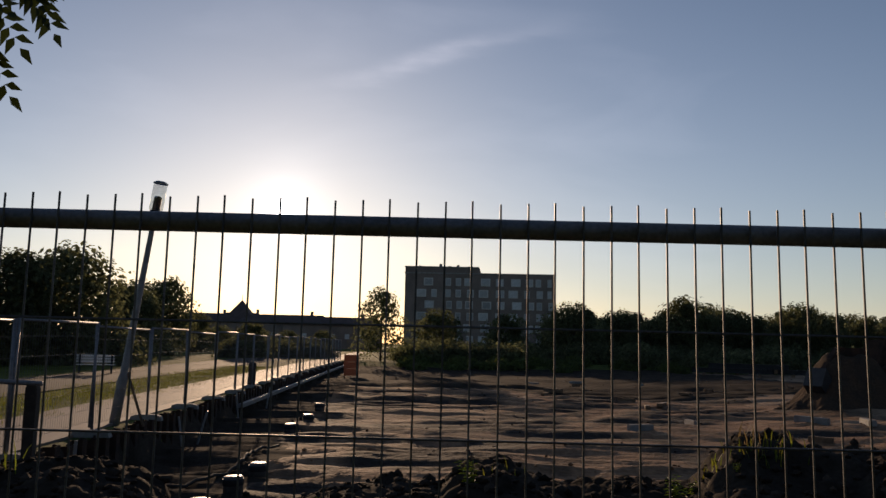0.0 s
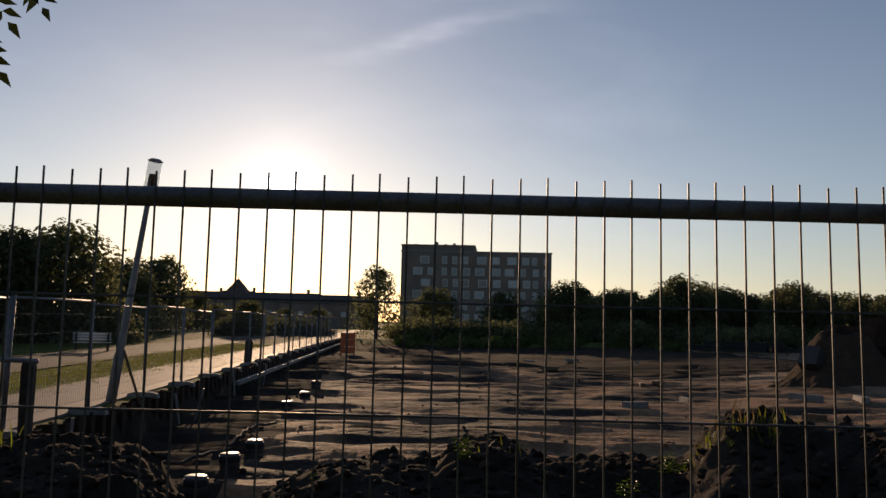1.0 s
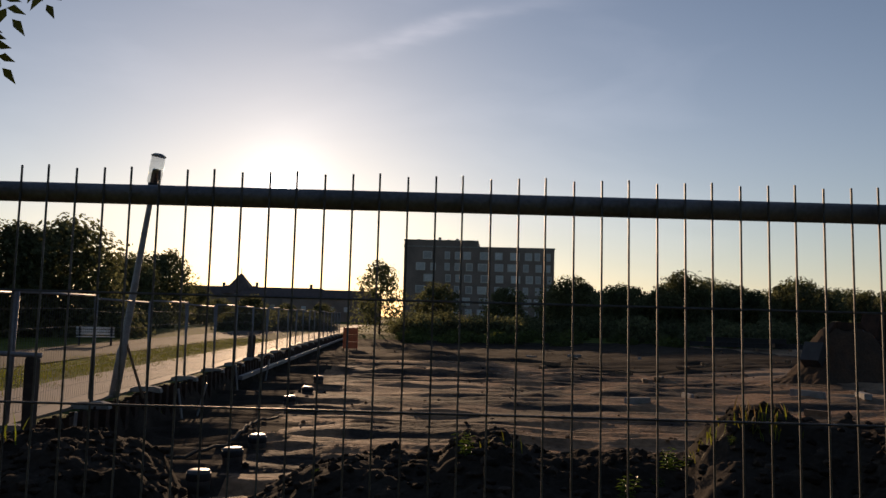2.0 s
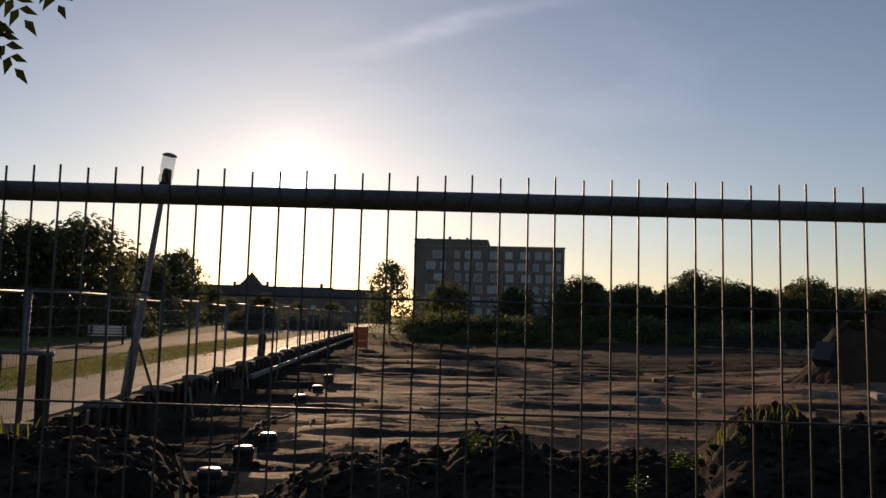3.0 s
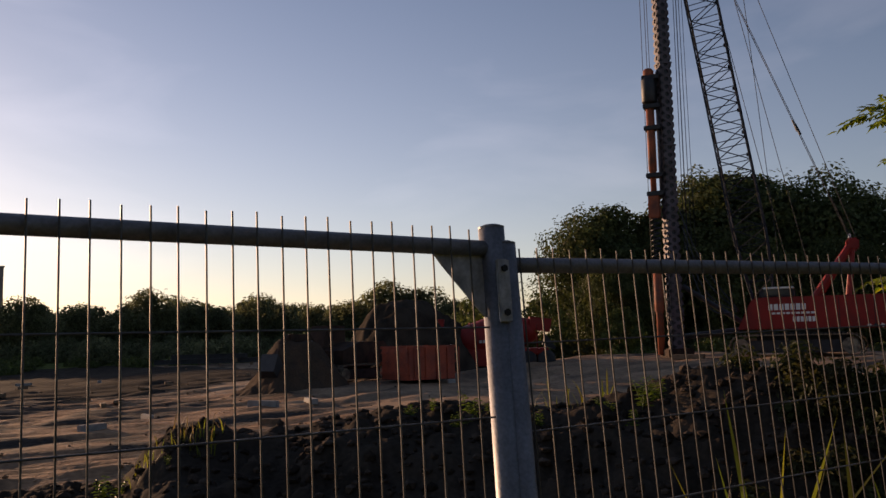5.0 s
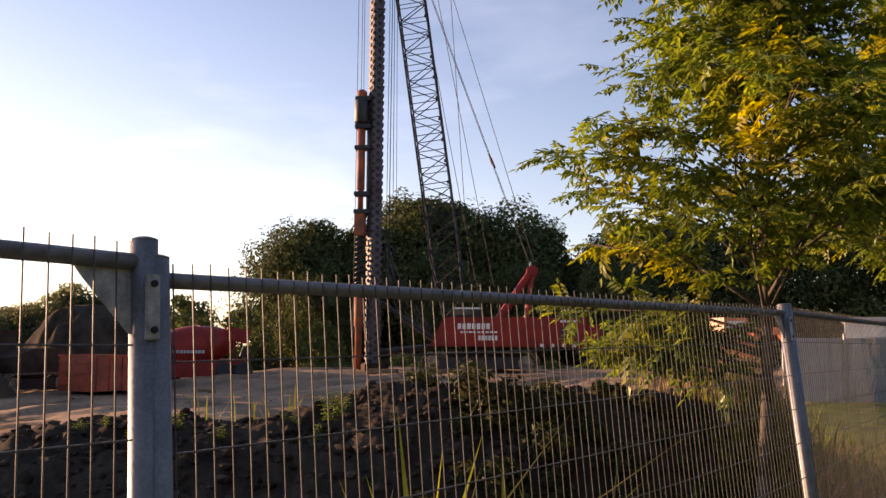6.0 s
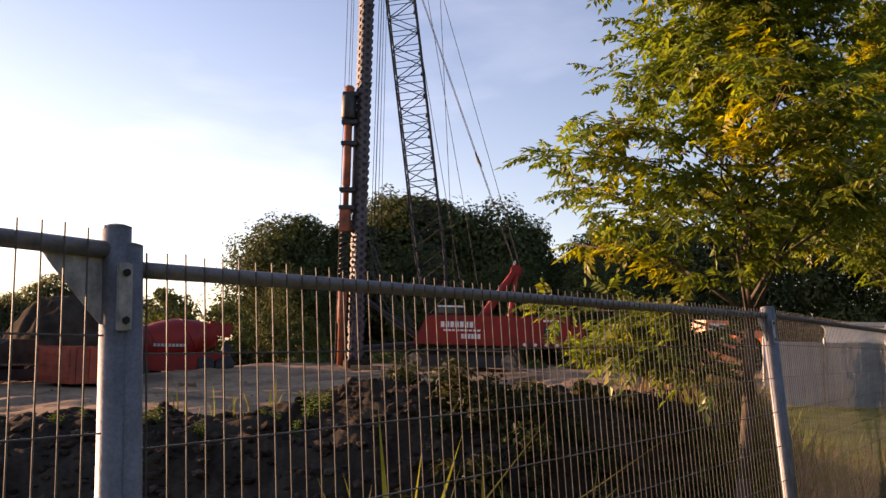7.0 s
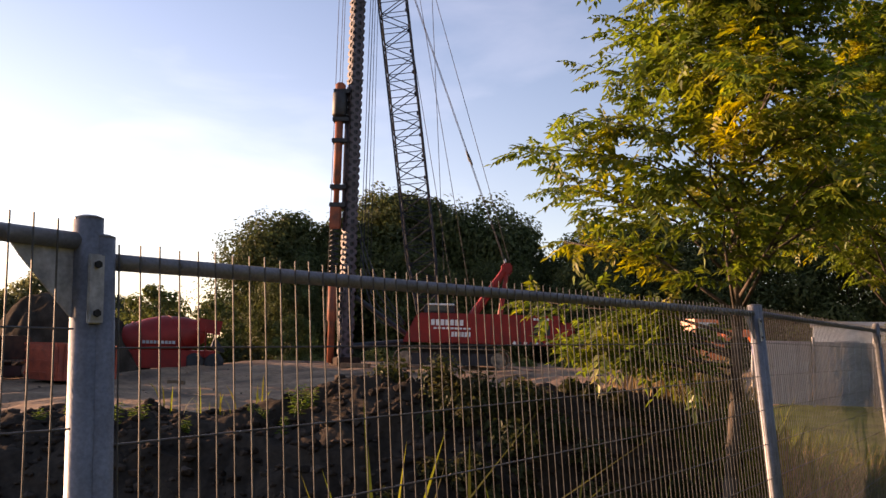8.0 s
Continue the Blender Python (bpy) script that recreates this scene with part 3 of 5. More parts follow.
def block():
    b = thing("concrete_block", label="dark concrete foot under a fence post", category="concrete block", group="concrete blocks")
    part("body", prism([(-0.36, 0), (0.36, 0), (0.33, 0.1), (0.2, 0.14), (-0.2, 0.14), (-0.33, 0.1)], 0.22), "concrete", b)
    return b


def line_of_panels():
    first = far_panel()
    foot = block()
    a = 90 + math.degrees(math.atan(0.05))
    y, n = 9.4, 0
    wobble = [0, 1.6, -1.2, 0.8, -2.0, 1.4, 0.4, -1.0, 2.2, -0.6]
    while y < 82:
        w = wobble[n % 10]
        m = pose(edge_x(y) - 0.16, y, 0.03 + 0.012 * w, w * 0.8, -0.25 * w, a + 0.3 * w)
        mf = pose(edge_x(y) - 0.16, y, -0.11, 0, 0, a + 92)
        if n == 0:
            first.matrix_basis, foot.matrix_basis = m, mf
        else:
            copy_thing(first, m), copy_thing(foot, mf)
        y += 3.5
        n += 1


line_of_panels()


# ---- sheet piles and the pit's edge ----
def make_sheet_piles():
    wall = thing("sheet_pile_wall", label="dark rusty steel sheet piles holding the pit's edge", category="sheet piling", kind="structure")
    outline = [(0, 0), (0.12, 0), (0.2, 0.16), (0.42, 0.16), (0.5, 0), (0.6, 0)]
    verts, faces = [], []
    for x, d in outline:
        for t in (0.0, 0.012):
            verts += [(d + t, x, -2.0), (d + t, x, 0.0)]
    for i in range(len(outline) - 1):
        a, b = i * 4, i * 4 + 4
        faces += [(a, a + 1, b + 1, b), (a + 2, b + 2, b + 3, a + 3), (a + 1, a + 3, b + 3, b + 1)]
    me = raw("sheet_pile", verts, faces)
    me.materials.append(M["rust"])
    y, k = 9.0, 0
    while y < 84:
        p = part("sheet_pile", me, None, wall)
        p.location = (edge_x(y) - 0.05, y, -0.04 + 0.1 * ((k * 37 % 11) / 11 - 0.5))
        p.rotation_euler = (0, 0, math.atan(0.05))
        y += 0.6
        k += 1
    # waler beam along the piles
    part("waler", box(0.16, 52.0, 0.14, (0, 26.0, 0), 0.01), "steel", wall, "pale steel beam along the piles").matrix_basis = \
        pose(edge_x(29) + 0.32, 29, -0.42, 0, 0, math.degrees(math.atan(0.05)))
    return wall


make_sheet_piles()


def make_pile_heads():
    first = None
    for px, py in ((-3.75, 13.1), (-3.7, 15.0), (-3.75, 17.2), (-4.45, 24.7), (-4.4, 27.5), (-4.55, 31.0)):
        z = float(ground_z(px, py))
        if first is None:
            first = thing("pile_head", (px, py, z - 0.05), 0, "cut-off concrete pile head standing in the pit", "pile head", "pile heads")
            smooth(part("shaft", lathe([(0.17, 0), (0.175, 0.2), (0.17, 0.34), (0.155, 0.35)], 18), "pile", first))
            part("collar", lathe([(0.182, 0.2), (0.188, 0.23), (0.186, 0.29), (0.18, 0.31)], 18), "black", first)
        else:
            copy_thing(first, pose(px, py, z - 0.05 - 0.02 * (py % 3), 2, 1, py * 40))


make_pile_heads()


# ---- trees ----
def leaf_mesh(name, centres, normals, size, r, aspect=0.6):
    """Small folded leaves (two triangles each) at the centres, facing about along the normals."""
    n = len(centres)
    nrm = normals + r.normal(0, 0.4, (n, 3))
    nrm /= np.linalg.norm(nrm, axis=1)[:, None]
    a = np.cross(nrm, r.normal(0, 1, (n, 3)))
    a /= np.linalg.norm(a, axis=1)[:, None]
    b = np.cross(nrm, a)
    s = size * r.uniform(0.6, 1.35, (n, 1))
    p0, p2 = centres - a * s, centres + a * s
    p1, p3 = centres + b * s * aspect + nrm * s * 0.25, centres - b * s * aspect + nrm * s * 0.25
    verts = np.stack([p0, p1, p2, p3], 1).reshape(-1, 3)
    i = np.arange(n)[:, None] * 4
    faces = np.concatenate([i + [0, 1, 2], i + [0, 2, 3]])
    return raw(name, verts.tolist(), faces.tolist())


def make_tree(name, height, spread, leaves, size, material, seed, label, low=0.15, lumps=22, conic=0.0, trunk_r=0.16, puff=1.0):
    """A broad tree: tapered trunk, limbs into each lump of the crown, and leaves over the lumps with gaps between."""
    r = np.random.default_rng(seed)
    t = thing(name, label=label, category="tree")
    bm = rod((0, 0, -0.3), (0, 0, height * 0.45), trunk_r, trunk_r * 0.65, 9)
    rod((0, 0, height * 0.45), (r.normal(0, 0.1), r.normal(0, 0.1), height * 0.85), trunk_r * 0.65, trunk_r * 0.2, 7, bm)
    cs, ns = [], []
    per = leaves // lumps
    for k in range(lumps):
        u = (k + 0.5) / lumps
        z = height * (low + (0.93 - low) * u)
        env = math.sin(math.pi * min(1, max(0.08, (u * 0.85 + 0.12)))) ** 0.6
        env = env * (1 - conic) + conic * (1.05 - u)
        ang = k * 2.4 + r.uniform(-0.4, 0.4)
        d = spread * 0.5 * env * r.uniform(0.45, 0.8)
        c = np.array([math.cos(ang) * d, math.sin(ang) * d, z])
        rad = puff * spread * (0.11 + 0.13 * r.random()) * (0.6 + 0.5 * env)
        rod((0, 0, max(0.1, z - d * 0.7) * 0.8), tuple(c), trunk_r * 0.3, trunk_r * 0.06, 5, bm)
        v = r.normal(0, 1, (per, 3))
        v /= np.linalg.norm(v, axis=1)[:, None]
        q = rad * r.uniform(0.45, 1.08, (per, 1)) ** 0.6
        lump = 1 + 0.35 * np.sin(v[:, :1] * 5 + k) * np.sin(v[:, 1:2] * 4.3 + 2 * k) * np.cos(v[:, 2:] * 4 + k)
        cs.append(c + v * q * lump * np.array([1, 1, 0.8]))
        ns.append(v + np.array([0, 0, 0.35]))
    smooth(part("trunk", bm, "bark", t))
    part("crown", leaf_mesh("crown", np.concatenate(cs), np.concatenate(ns), size, r), material, t)
    return t


def place_tree(src, yaw, dist, scale=1.0, turn=0.0, used=set()):
    x, y, _ = polar(yaw, dist)
    m = pose(x, y, float(ground_z(x, y)), 0, 0, turn) @ Matrix.Diagonal((scale, scale, scale, 1))
    if src.name in used:
        return copy_thing(src, m)
    used.add(src.name)
    src.matrix_basis = m
    return src


WOOD = [make_tree("tree", 15.0, 14.0, 24000, 0.2, "leaf_wood", 20 + i, "tall leafy tree at the edge of a dense wood", 0.06, 20, 0.0, 0.25, 1.22) for i in range(3)]
for i, (px, d, s) in enumerate((
        (-45.6, 80, 0.78), (-45.4, 84, 0.86), (-46.8, 82, 0.9), (-49.0, 86, 0.98), (-51.6, 84, 1.18), (-54.0, 85, 1.2), (-56.8, 83, 1.18),
        (-59.2, 84, 1.1), (-61.0, 84, 0.92), (-65.5, 84, 0.9), (-67.5, 80, 0.9), (-71, 82, 0.95), (-74.5, 80, 0.95), (-78, 84, 0.95), (-82, 80, 0.9),
        (-86, 80, 0.9), (-46.5, 74, 0.55), (-55.0, 75, 0.7), (-60.5, 74, 0.65), (-66, 72, 0.6))):
    place_tree(WOOD[i % 3], px, d, s * 1.04, i * 67)

LOW = [make_tree("tree", 8.0, 10.0, 8500, 0.2, "leaf_hazed", 40 + i, "rounded leafy tree in a distant tree line", 0.02, 28, 0.1, 0.15) for i in range(3)]
for i, (yaw, d, s) in enumerate((
        (0.4, 128, 0.85), (-4.2, 128, 0.8), (-8.6, 104, 0.86), (-11.4, 112, 0.95), (-13.8, 116, 0.86), (-15.8, 114, 1.2), (-17.8, 120, 1.0),
        (-19.8, 122, 1.02), (-22.4, 112, 1.08), (-24.4, 118, 0.95), (-26.4, 110, 0.9), (-28.6, 106, 0.9), (-31, 104, 1.25), (-33.5, 104, 1.2), (-35.6, 98, 0.85),
        (-37.5, 96, 0.8), (27.5, 60, 1.1), (24.2, 62, 1.1), (31.0, 58, 1.15), (20.6, 80, 1.0), (19.2, 96, 1.1), (16.4, 125, 0.8), (14.8, 135, 0.6),
        (34, 55, 1.2), (12.8, 95, 0.55), (10.4, 120, 0.5), (8.2, 130, 0.5))):
    place_tree(LOW[i % 3], yaw, d, s, i * 83)
pine = make_tree("tree", 8.0, 6.8, 4200, 0.15, "leaf_hazed", 61, "open-branched tree beside the footpath's end", 0.12, 26, 0.55, 0.12)
place_tree(pine, 4.3, 92, 1.0)
place_tree(pine, 18.0, 100, 1.1, 120)
r_line = random.Random(21)
for i in range(26):
    place_tree(LOW[i % 3], -7.5 - i * 1.25 + r_line.uniform(-0.4, 0.4), r_line.uniform(122, 138), r_line.uniform(0.82, 1.12), i * 47)
WILLOW = make_tree("tree", 6.5, 6.5, 4800, 0.17, "leaf_light", 71, "pale green willow at the wood's edge", 0.03, 18, 0.0, 0.12)
for i, (yaw, d, s) in enumerate(((-38.0, 70, 0.95), (-41.5, 72, 0.85), (-35.5, 78, 0.7), (-46.5, 70, 0.7))):
    place_tree(WILLOW, yaw, d, s, i * 50)


def make_scrub(name, spots, height, size, material, label, per=900, seed=5):
    """A band of shrubs that nobody could count."""
    r = np.random.default_rng(seed)
    cs, ns = [], []
    for yaw0, yaw1, d0, d1, k in spots:
        for _ in range(k):
            yaw, d = r.uniform(yaw0, yaw1), r.uniform(d0, d1)
            x, y, _z = polar(yaw, d)
            h = height * r.uniform(0.5, 1.1)
            v = r.normal(0, 1, (per, 3))
            v /= np.linalg.norm(v, axis=1)[:, None]
            v[:, 2] = np.abs(v[:, 2])
            cs.append(np.array([x, y, float(ground_z(x, y)) - 0.1]) + v * r.uniform(0.5, 1.05, (per, 1)) * np.array([h * 1.2, h * 1.2, h]))
            ns.append(v)
    return tagged(part(name, leaf_mesh(name, np.concatenate(cs), np.concatenate(ns), size, r), material), label, "shrubs", kind="stuff")


make_scrub("shrubs", ((-36, 2.5, 90, 104, 70), (-36, -10, 98, 112, 40)), 2.6, 0.2, "leaf_hazed", "overgrown shrubs along the far edge of the site")
make_scrub("weeds", ((-30, 3.0, 84, 92, 70), (-90, -40, 60, 66, 40)), 1.1, 0.13, "leaf_light", "rank weeds along the far edge of the site", 500, 8)
make_scrub("hedge", ((19.5, 38, 60, 74, 60), (7.5, 14, 90, 130, 30), (-90, -38, 72, 80, 70)), 2.4, 0.2, "leaf_hazed", "dense dark hedge under the trees", 800, 9)


def compound_leaf(r, base, way, length, up):
    """Points of one pinnate leaf: pairs of pointed leaflets along a rib. Returns vertices and faces."""
    verts, faces = [], []
    side = way.cross(up)
    side = side.normalized() if side.length > 1e-3 else Vector((1, 0, 0))
    up = side.cross(way).normalized()
    for j in range(9):
        u = 0.25 + 0.75 * (j // 2) / 4
        p = base + way * length * u - Vector((0, 0, 1)) * length * 0.22 * u * u
        d = way if j == 8 else (way * 0.55 + side * (1 if j % 2 else -1) * 0.9 - up * 0.25).normalized()
        d = (d + Vector(r.normal(0, 0.13, 3))).normalized()
        L = length * (0.36 + 0.06 * r.random()) * (1 - 0.25 * abs(u - 0.6))
        w = d.cross(up).normalized() * L * 0.26
        n = up * L * 0.06
        i = len(verts)
        verts += [p, p + d * L * 0.4 + w + n, p + d * L - Vector((0, 0, 1)) * L * 0.2, p + d * L * 0.4 - w + n]
        faces += [(i, i + 1, i + 2), (i, i + 2, i + 3)]
    return verts, faces


def make_ash(name, height, spread, trunk_r, n_limbs, n_twigs, per_twig, leaf_len, seed, label, low=1.1, sector=None, skirt=None):
    r = np.random.default_rng(seed)
    t = thing(name, label=label, category="tree")
    bm = bmesh.new()
    lean_x = 0.0
    stem = [Vector((lean_x * z + 0.06 * math.sin(z * 1.1 + seed), 0.05 * math.cos(z * 0.9), z)) for z in np.linspace(-0.4, height, 12)]
    for i in range(11):
        rod(stem[i], stem[i + 1], trunk_r * (1 - i / 11.5), trunk_r * (1 - (i + 1) / 11.5), 9, bm)
    verts, faces = [], []

    def stem_at(z):
        u = (z + 0.4) / (height + 0.4) * 11
        i = min(10, max(0, int(u)))
        return stem[i].lerp(stem[i + 1], u - i)

    for k in range(n_limbs):
        u = (k + r.random() * 0.6) / n_limbs
        z0 = low + (height * 0.97 - low) * u
        env = min(1.0, 0.7 + 1.2 * u) * min(1.0, 1.25 * (1.0 - u)) ** 1.3
        ang = k * 2.399 + r.uniform(-0.3, 0.3)
        if sector:
            ang = r.uniform(*sector)
        if skirt and k < 6:
            ang = skirt + r.uniform(-0.35, 0.35)
        L = spread * 0.5 * env * r.uniform(0.75, 1.08)
        a = stem_at(z0)
        out = Vector((math.cos(ang), math.sin(ang), 0))
        rise = r.uniform(0.45, 0.95) * (1.2 - 0.3 * u)
        if skirt and k < 6:
            rise *= 0.25
        mid = a + out * L * 0.5 + Vector((0, 0, L * rise * 0.6))
        end = a + out * L + Vector((r.normal(0, 0.1), r.normal(0, 0.1), L * rise * 0.75))
        r0 = trunk_r * 0.28 * (1 - 0.6 * u)
        rod(a, mid, r0, r0 * 0.6, 6, bm)
        rod(mid, end, r0 * 0.6, r0 * 0.2, 5, bm)
        for j in range(n_twigs):
            s = 0.22 + 0.78 * (j + r.random()) / n_twigs
            p = a.lerp(mid, s * 2) if s < 0.5 else mid.lerp(end, s * 2 - 1)
            side = Vector(r.normal(0, 1, 3))
            side.z = abs(side.z) * 0.4 - 0.1
            q = p + (side.normalized() * 0.8 + out * 0.5) * (0.28 + 0.3 * r.random())
            rod(p, q, r0 * 0.22, r0 * 0.1, 4, bm, caps=False)
            for m in range(per_twig):
                b = p.lerp(q, 0.25 + 0.75 * (m + 0.5) / per_twig)
                way = Vector(r.normal(0, 1, 3)) * 0.8 + (q - p).normalized() * 0.7
                way.z = way.z * 0.5 - 0.05
                v, f = compound_leaf(r, b, way.normalized(), leaf_len * r.uniform(0.7, 1.2), Vector((r.normal(0, 0.3), r.normal(0, 0.3), 1)))
                o = len(verts)
                verts += v
                faces += [tuple(i + o for i in x) for x in f]
    smooth(part("trunk", bm, "bark", t))
    part("crown", raw("crown", [tuple(v) for v in verts], faces), "leaf_ash", t)
    return t


ash = make_ash("ash_tree", 5.6, 2.85, 0.06, 66, 10, 7, 0.205, 3, "young ash tree turning yellow behind the fence", 1.4, skirt=0.44)
ash.matrix_basis = pose(*polar(-75.4, 7.0, 0.2), 0, -1.0, 80)
second_ash = copy_thing(ash, pose(*polar(-85.0, 12.2, 0.1), 0, 0, 215) @ Matrix.Scale(1.15, 4))
second_ash["label"] = "dark green young ash tree farther along the fence"


# ---- buildings ----
def make_block():
    """A flat-roofed apartment block, six storeys, its windows in pale frames."""
    b = thing("apartment_building", label="dark brick apartment block with pale window frames, flat roof", category="building")
    W, D = 31.0, 16.0
    part("wall", box(W, D, 15.2, (0, D / 2, 7.6), 0.05), "brick", b)
    part("upper_wall", box(W * 0.49, D, 1.1, (-W * 0.255, D / 2, 15.75), 0.05), "brick", b)
    part("roof_edge", box(W + 0.3, D + 0.3, 0.25, (0, D / 2, 15.22), 0.03), "concrete", b)
    part("upper_roof_edge", box(W * 0.49 + 0.3, D + 0.3, 0.22, (-W * 0.255, D / 2, 16.4), 0.03), "concrete", b)
    for x, h in ((-13.0, 0.5), (-8.5, 0.9), (-6.6, 0.5), (-4.8, 0.7), (-2.5, 0.45)):
        part("roof_vent", rod((x, 5, 16.4), (x, 5, 16.5 + h), 0.35, 0.3, 8), "concrete", b)
    frame_me = bpy.data.meshes.new("window")
    bm = box(2.0, 0.16, 1.7, (0, 0, 0), 0.02)
    bm.to_mesh(frame_me), bm.free()
    frame_me.materials.append(M["pale"])
    pane_me = bpy.data.meshes.new("pane")
    bm = box(1.5, 0.06, 1.3, (0, -0.075, 0), 0.01)
    bm.to_mesh(pane_me), bm.free()
    pane_me.materials.append(M["window"])
    wide, narrow = 0.98, 0.56
    rows = (((-10.6, wide), (-6.5, narrow), (-4.4, narrow), (-2.4, 0.8), (1.2, wide), (4.1, 0.8), (7.4, wide), (10.2, 0.75), (12.0, narrow), (14.3, 0.45)),
            ((-12.0, wide), (-9.4, narrow), (-6.5, narrow), (-4.4, narrow), (-1.9, 0.7), (0.8, wide), (4.2, 0.9), (6.9, wide), (9.7, narrow), (12.3, 0.65), (14.3, 0.45)))
    for row in range(6):
        z = 13.6 - 2.15 * row
        for x, w_scale in rows[row % 2]:
            w = part("window", frame_me, None, b)
            w.location, w.scale = (x + (0.25 if row == 2 else 0.0), -0.06, z), (w_scale, 1, 0.86)
            p = part("pane", pane_me, None, w)
            p.location = (0, -0.02, 0)
        for yy in (4.0, 9.0, 13.0):
            w = part("window", frame_me, None, b)
            w.location, w.scale, w.rotation_euler = (-W / 2 - 0.06, yy, z), (0.7, 1, 0.9), (0, 0, radians(-90))
    x, y, _ = polar(-2.3, 178)
    b.matrix_basis = pose(x, y, -0.3, 0, 0, -4) @ Matrix.Diagonal((1.02, 1, 1.12, 1))
    return b


make_block()


def make_house(yaw, dist, length, eaves, ridge, turn, label, hip=0.0):
    h = thing("house", label=label, category="house")
    part("wall", box(length, 9, eaves, (0, 0, eaves / 2), 0.03), "brick", h)
    bm = bmesh.new()
    a, c = length / 2 + 0.3, 4.9
    v = [bm.verts.new(p) for p in ((-a, -c, eaves), (a, -c, eaves), (a, c, eaves), (-a, c, eaves), (-a + hip, 0, ridge), (a - hip, 0, ridge))]
    for f in ((0, 1, 5, 4), (2, 3, 4, 5), (1, 2, 5), (3, 0, 4), (3, 2, 1, 0)):
        bm.faces.new([v[i] for i in f])
    roof = part("roof", bm, "roof", h)
    part("chimney", box(0.7, 0.7, 1.6, (length * 0.3, 0, ridge + 0.2), 0.03), "brick", roof)
    n = max(2, int(length / 3.5))
    for i in range(n):
        part("window", box(1.2, 0.1, 1.3, (-length / 2 + (i + 0.5) * length / n, -4.53, eaves * 0.55), 0.02), "window", h)
    x, y, _ = polar(yaw, dist)
    h.matrix_basis = pose(x, y, -0.2, 0, 0, turn)
    return h


make_house(13.4, 245, 14, 6.5, 9.5, 5, "distant house with a long tiled roof", 3)
make_house(10.6, 235, 24, 6.6, 9.0, -4, "distant row house with a low tiled roof", 2)
make_house(7.4, 230, 26, 6.2, 8.6, 4, "distant row house with a low tiled roof", 2)
make_house(15.6, 250, 16, 6.4, 9.3, 0, "distant house with a long tiled roof", 2)


def make_tower():
    t = thing("steep_roofed_house", label="distant house with a steep pyramid roof and finial", category="house")
    part("wall", box(8, 8, 7.0, (0, 0, 3.5), 0.05), "brick", t)
    roof = part("roof", lathe([(6.6, 7.0), (3.4, 9.6), (0.3, 12.6)], 4), "roof", t)
    part("finial", rod((0, 0, 12.5), (0, 0, 14.2), 0.12, 0.05, 6), "roof", roof)
    x, y, _ = polar(13.45, 240)
    t.matrix_basis = pose(x, y, -0.2, 0, 0, 45)


make_tower()


# ---- piling rig ----
def writing(parent, x0, z0, width, height, y, material="white", n=7, gap=0.25):
    """Lettering that cannot be read, as plain bars."""
    w = width / n
    for i in range(n):
        part("bar", box(w * (1 - gap), 0.008, height, (x0 + (i + 0.5) * w, y, z0)), material, parent)


def perforated_column(width, pitch, hole, z0, z1):
    """A square column whose four faces have a row of round holes."""
    bm = bmesh.new()
    n = int((z1 - z0) / pitch)
    h = width / 2
    for side in range(4):
        rot = Matrix.Rotation(side * math.pi / 2, 4, "Z")
        for k in range(n):
            c = z0 + (k + 0.5) * pitch
            square = []
            ring, deep = [], []
            for i in range(8):
                a = math.pi / 8 + i * math.pi / 4
                ca, sa = math.cos(a), math.sin(a)
                big = max(abs(ca), abs(sa))
                square.append(bm.verts.new(rot @ Vector((ca / big * h, -h, c + sa / big * pitch / 2))))
                ring.append(bm.verts.new(rot @ Vector((ca * hole, -h, c + sa * hole))))
                deep.append(bm.verts.new(rot @ Vector((ca * hole, -h + 0.06, c + sa * hole))))
            for i in range(8):
                j = (i + 1) % 8
                bm.faces.new((square[i], square[j], ring[j], ring[i]))
                bm.faces.new((ring[i], ring[j], deep[j], deep[i]))
    bmesh.ops.remove_doubles(bm, verts=bm.verts[:], dist=0.002)
    return bm


def lattice(a, b, w0, w1, bays):
    """Four chords with cross bracing between two ends; returns chord and brace meshes."""
    a, b = Vector(a), Vector(b)
    d = (b - a).normalized()
    ux = Vector((1, 0, 0)) - d * d.x
    ux.normalize()
    uy = d.cross(ux)
    chords, braces = [], bmesh.new()

    def corner(k, t):
        w = (w0 + (w1 - w0) * min(1, t * 6) * (1 if t < 0.94 else (1 - t) / 0.06 * 0.7 + 0.3)) / 2
        sx, sy = ((-1, -1), (1, -1), (1, 1), (-1, 1))[k % 4]
        return a + (b - a) * t + ux * sx * w + uy * sy * w

    for k in range(4):
        chords.append(tube([corner(k, i / bays) for i in range(bays + 1)], 0.055, 6))
    for i in range(bays):
        for k in range(4):
            t0, t1 = i / bays, (i + 1) / bays
            rod(corner(k, t0), corner(k + 1, t0), 0.026, sides=4, bm=braces, caps=False)
            p, q = (k, k + 1) if (i + k) % 2 else (k + 1, k)
            rod(corner(p, t0), corner(q, t1), 0.03, sides=4, bm=braces, caps=False)
    return chords, braces


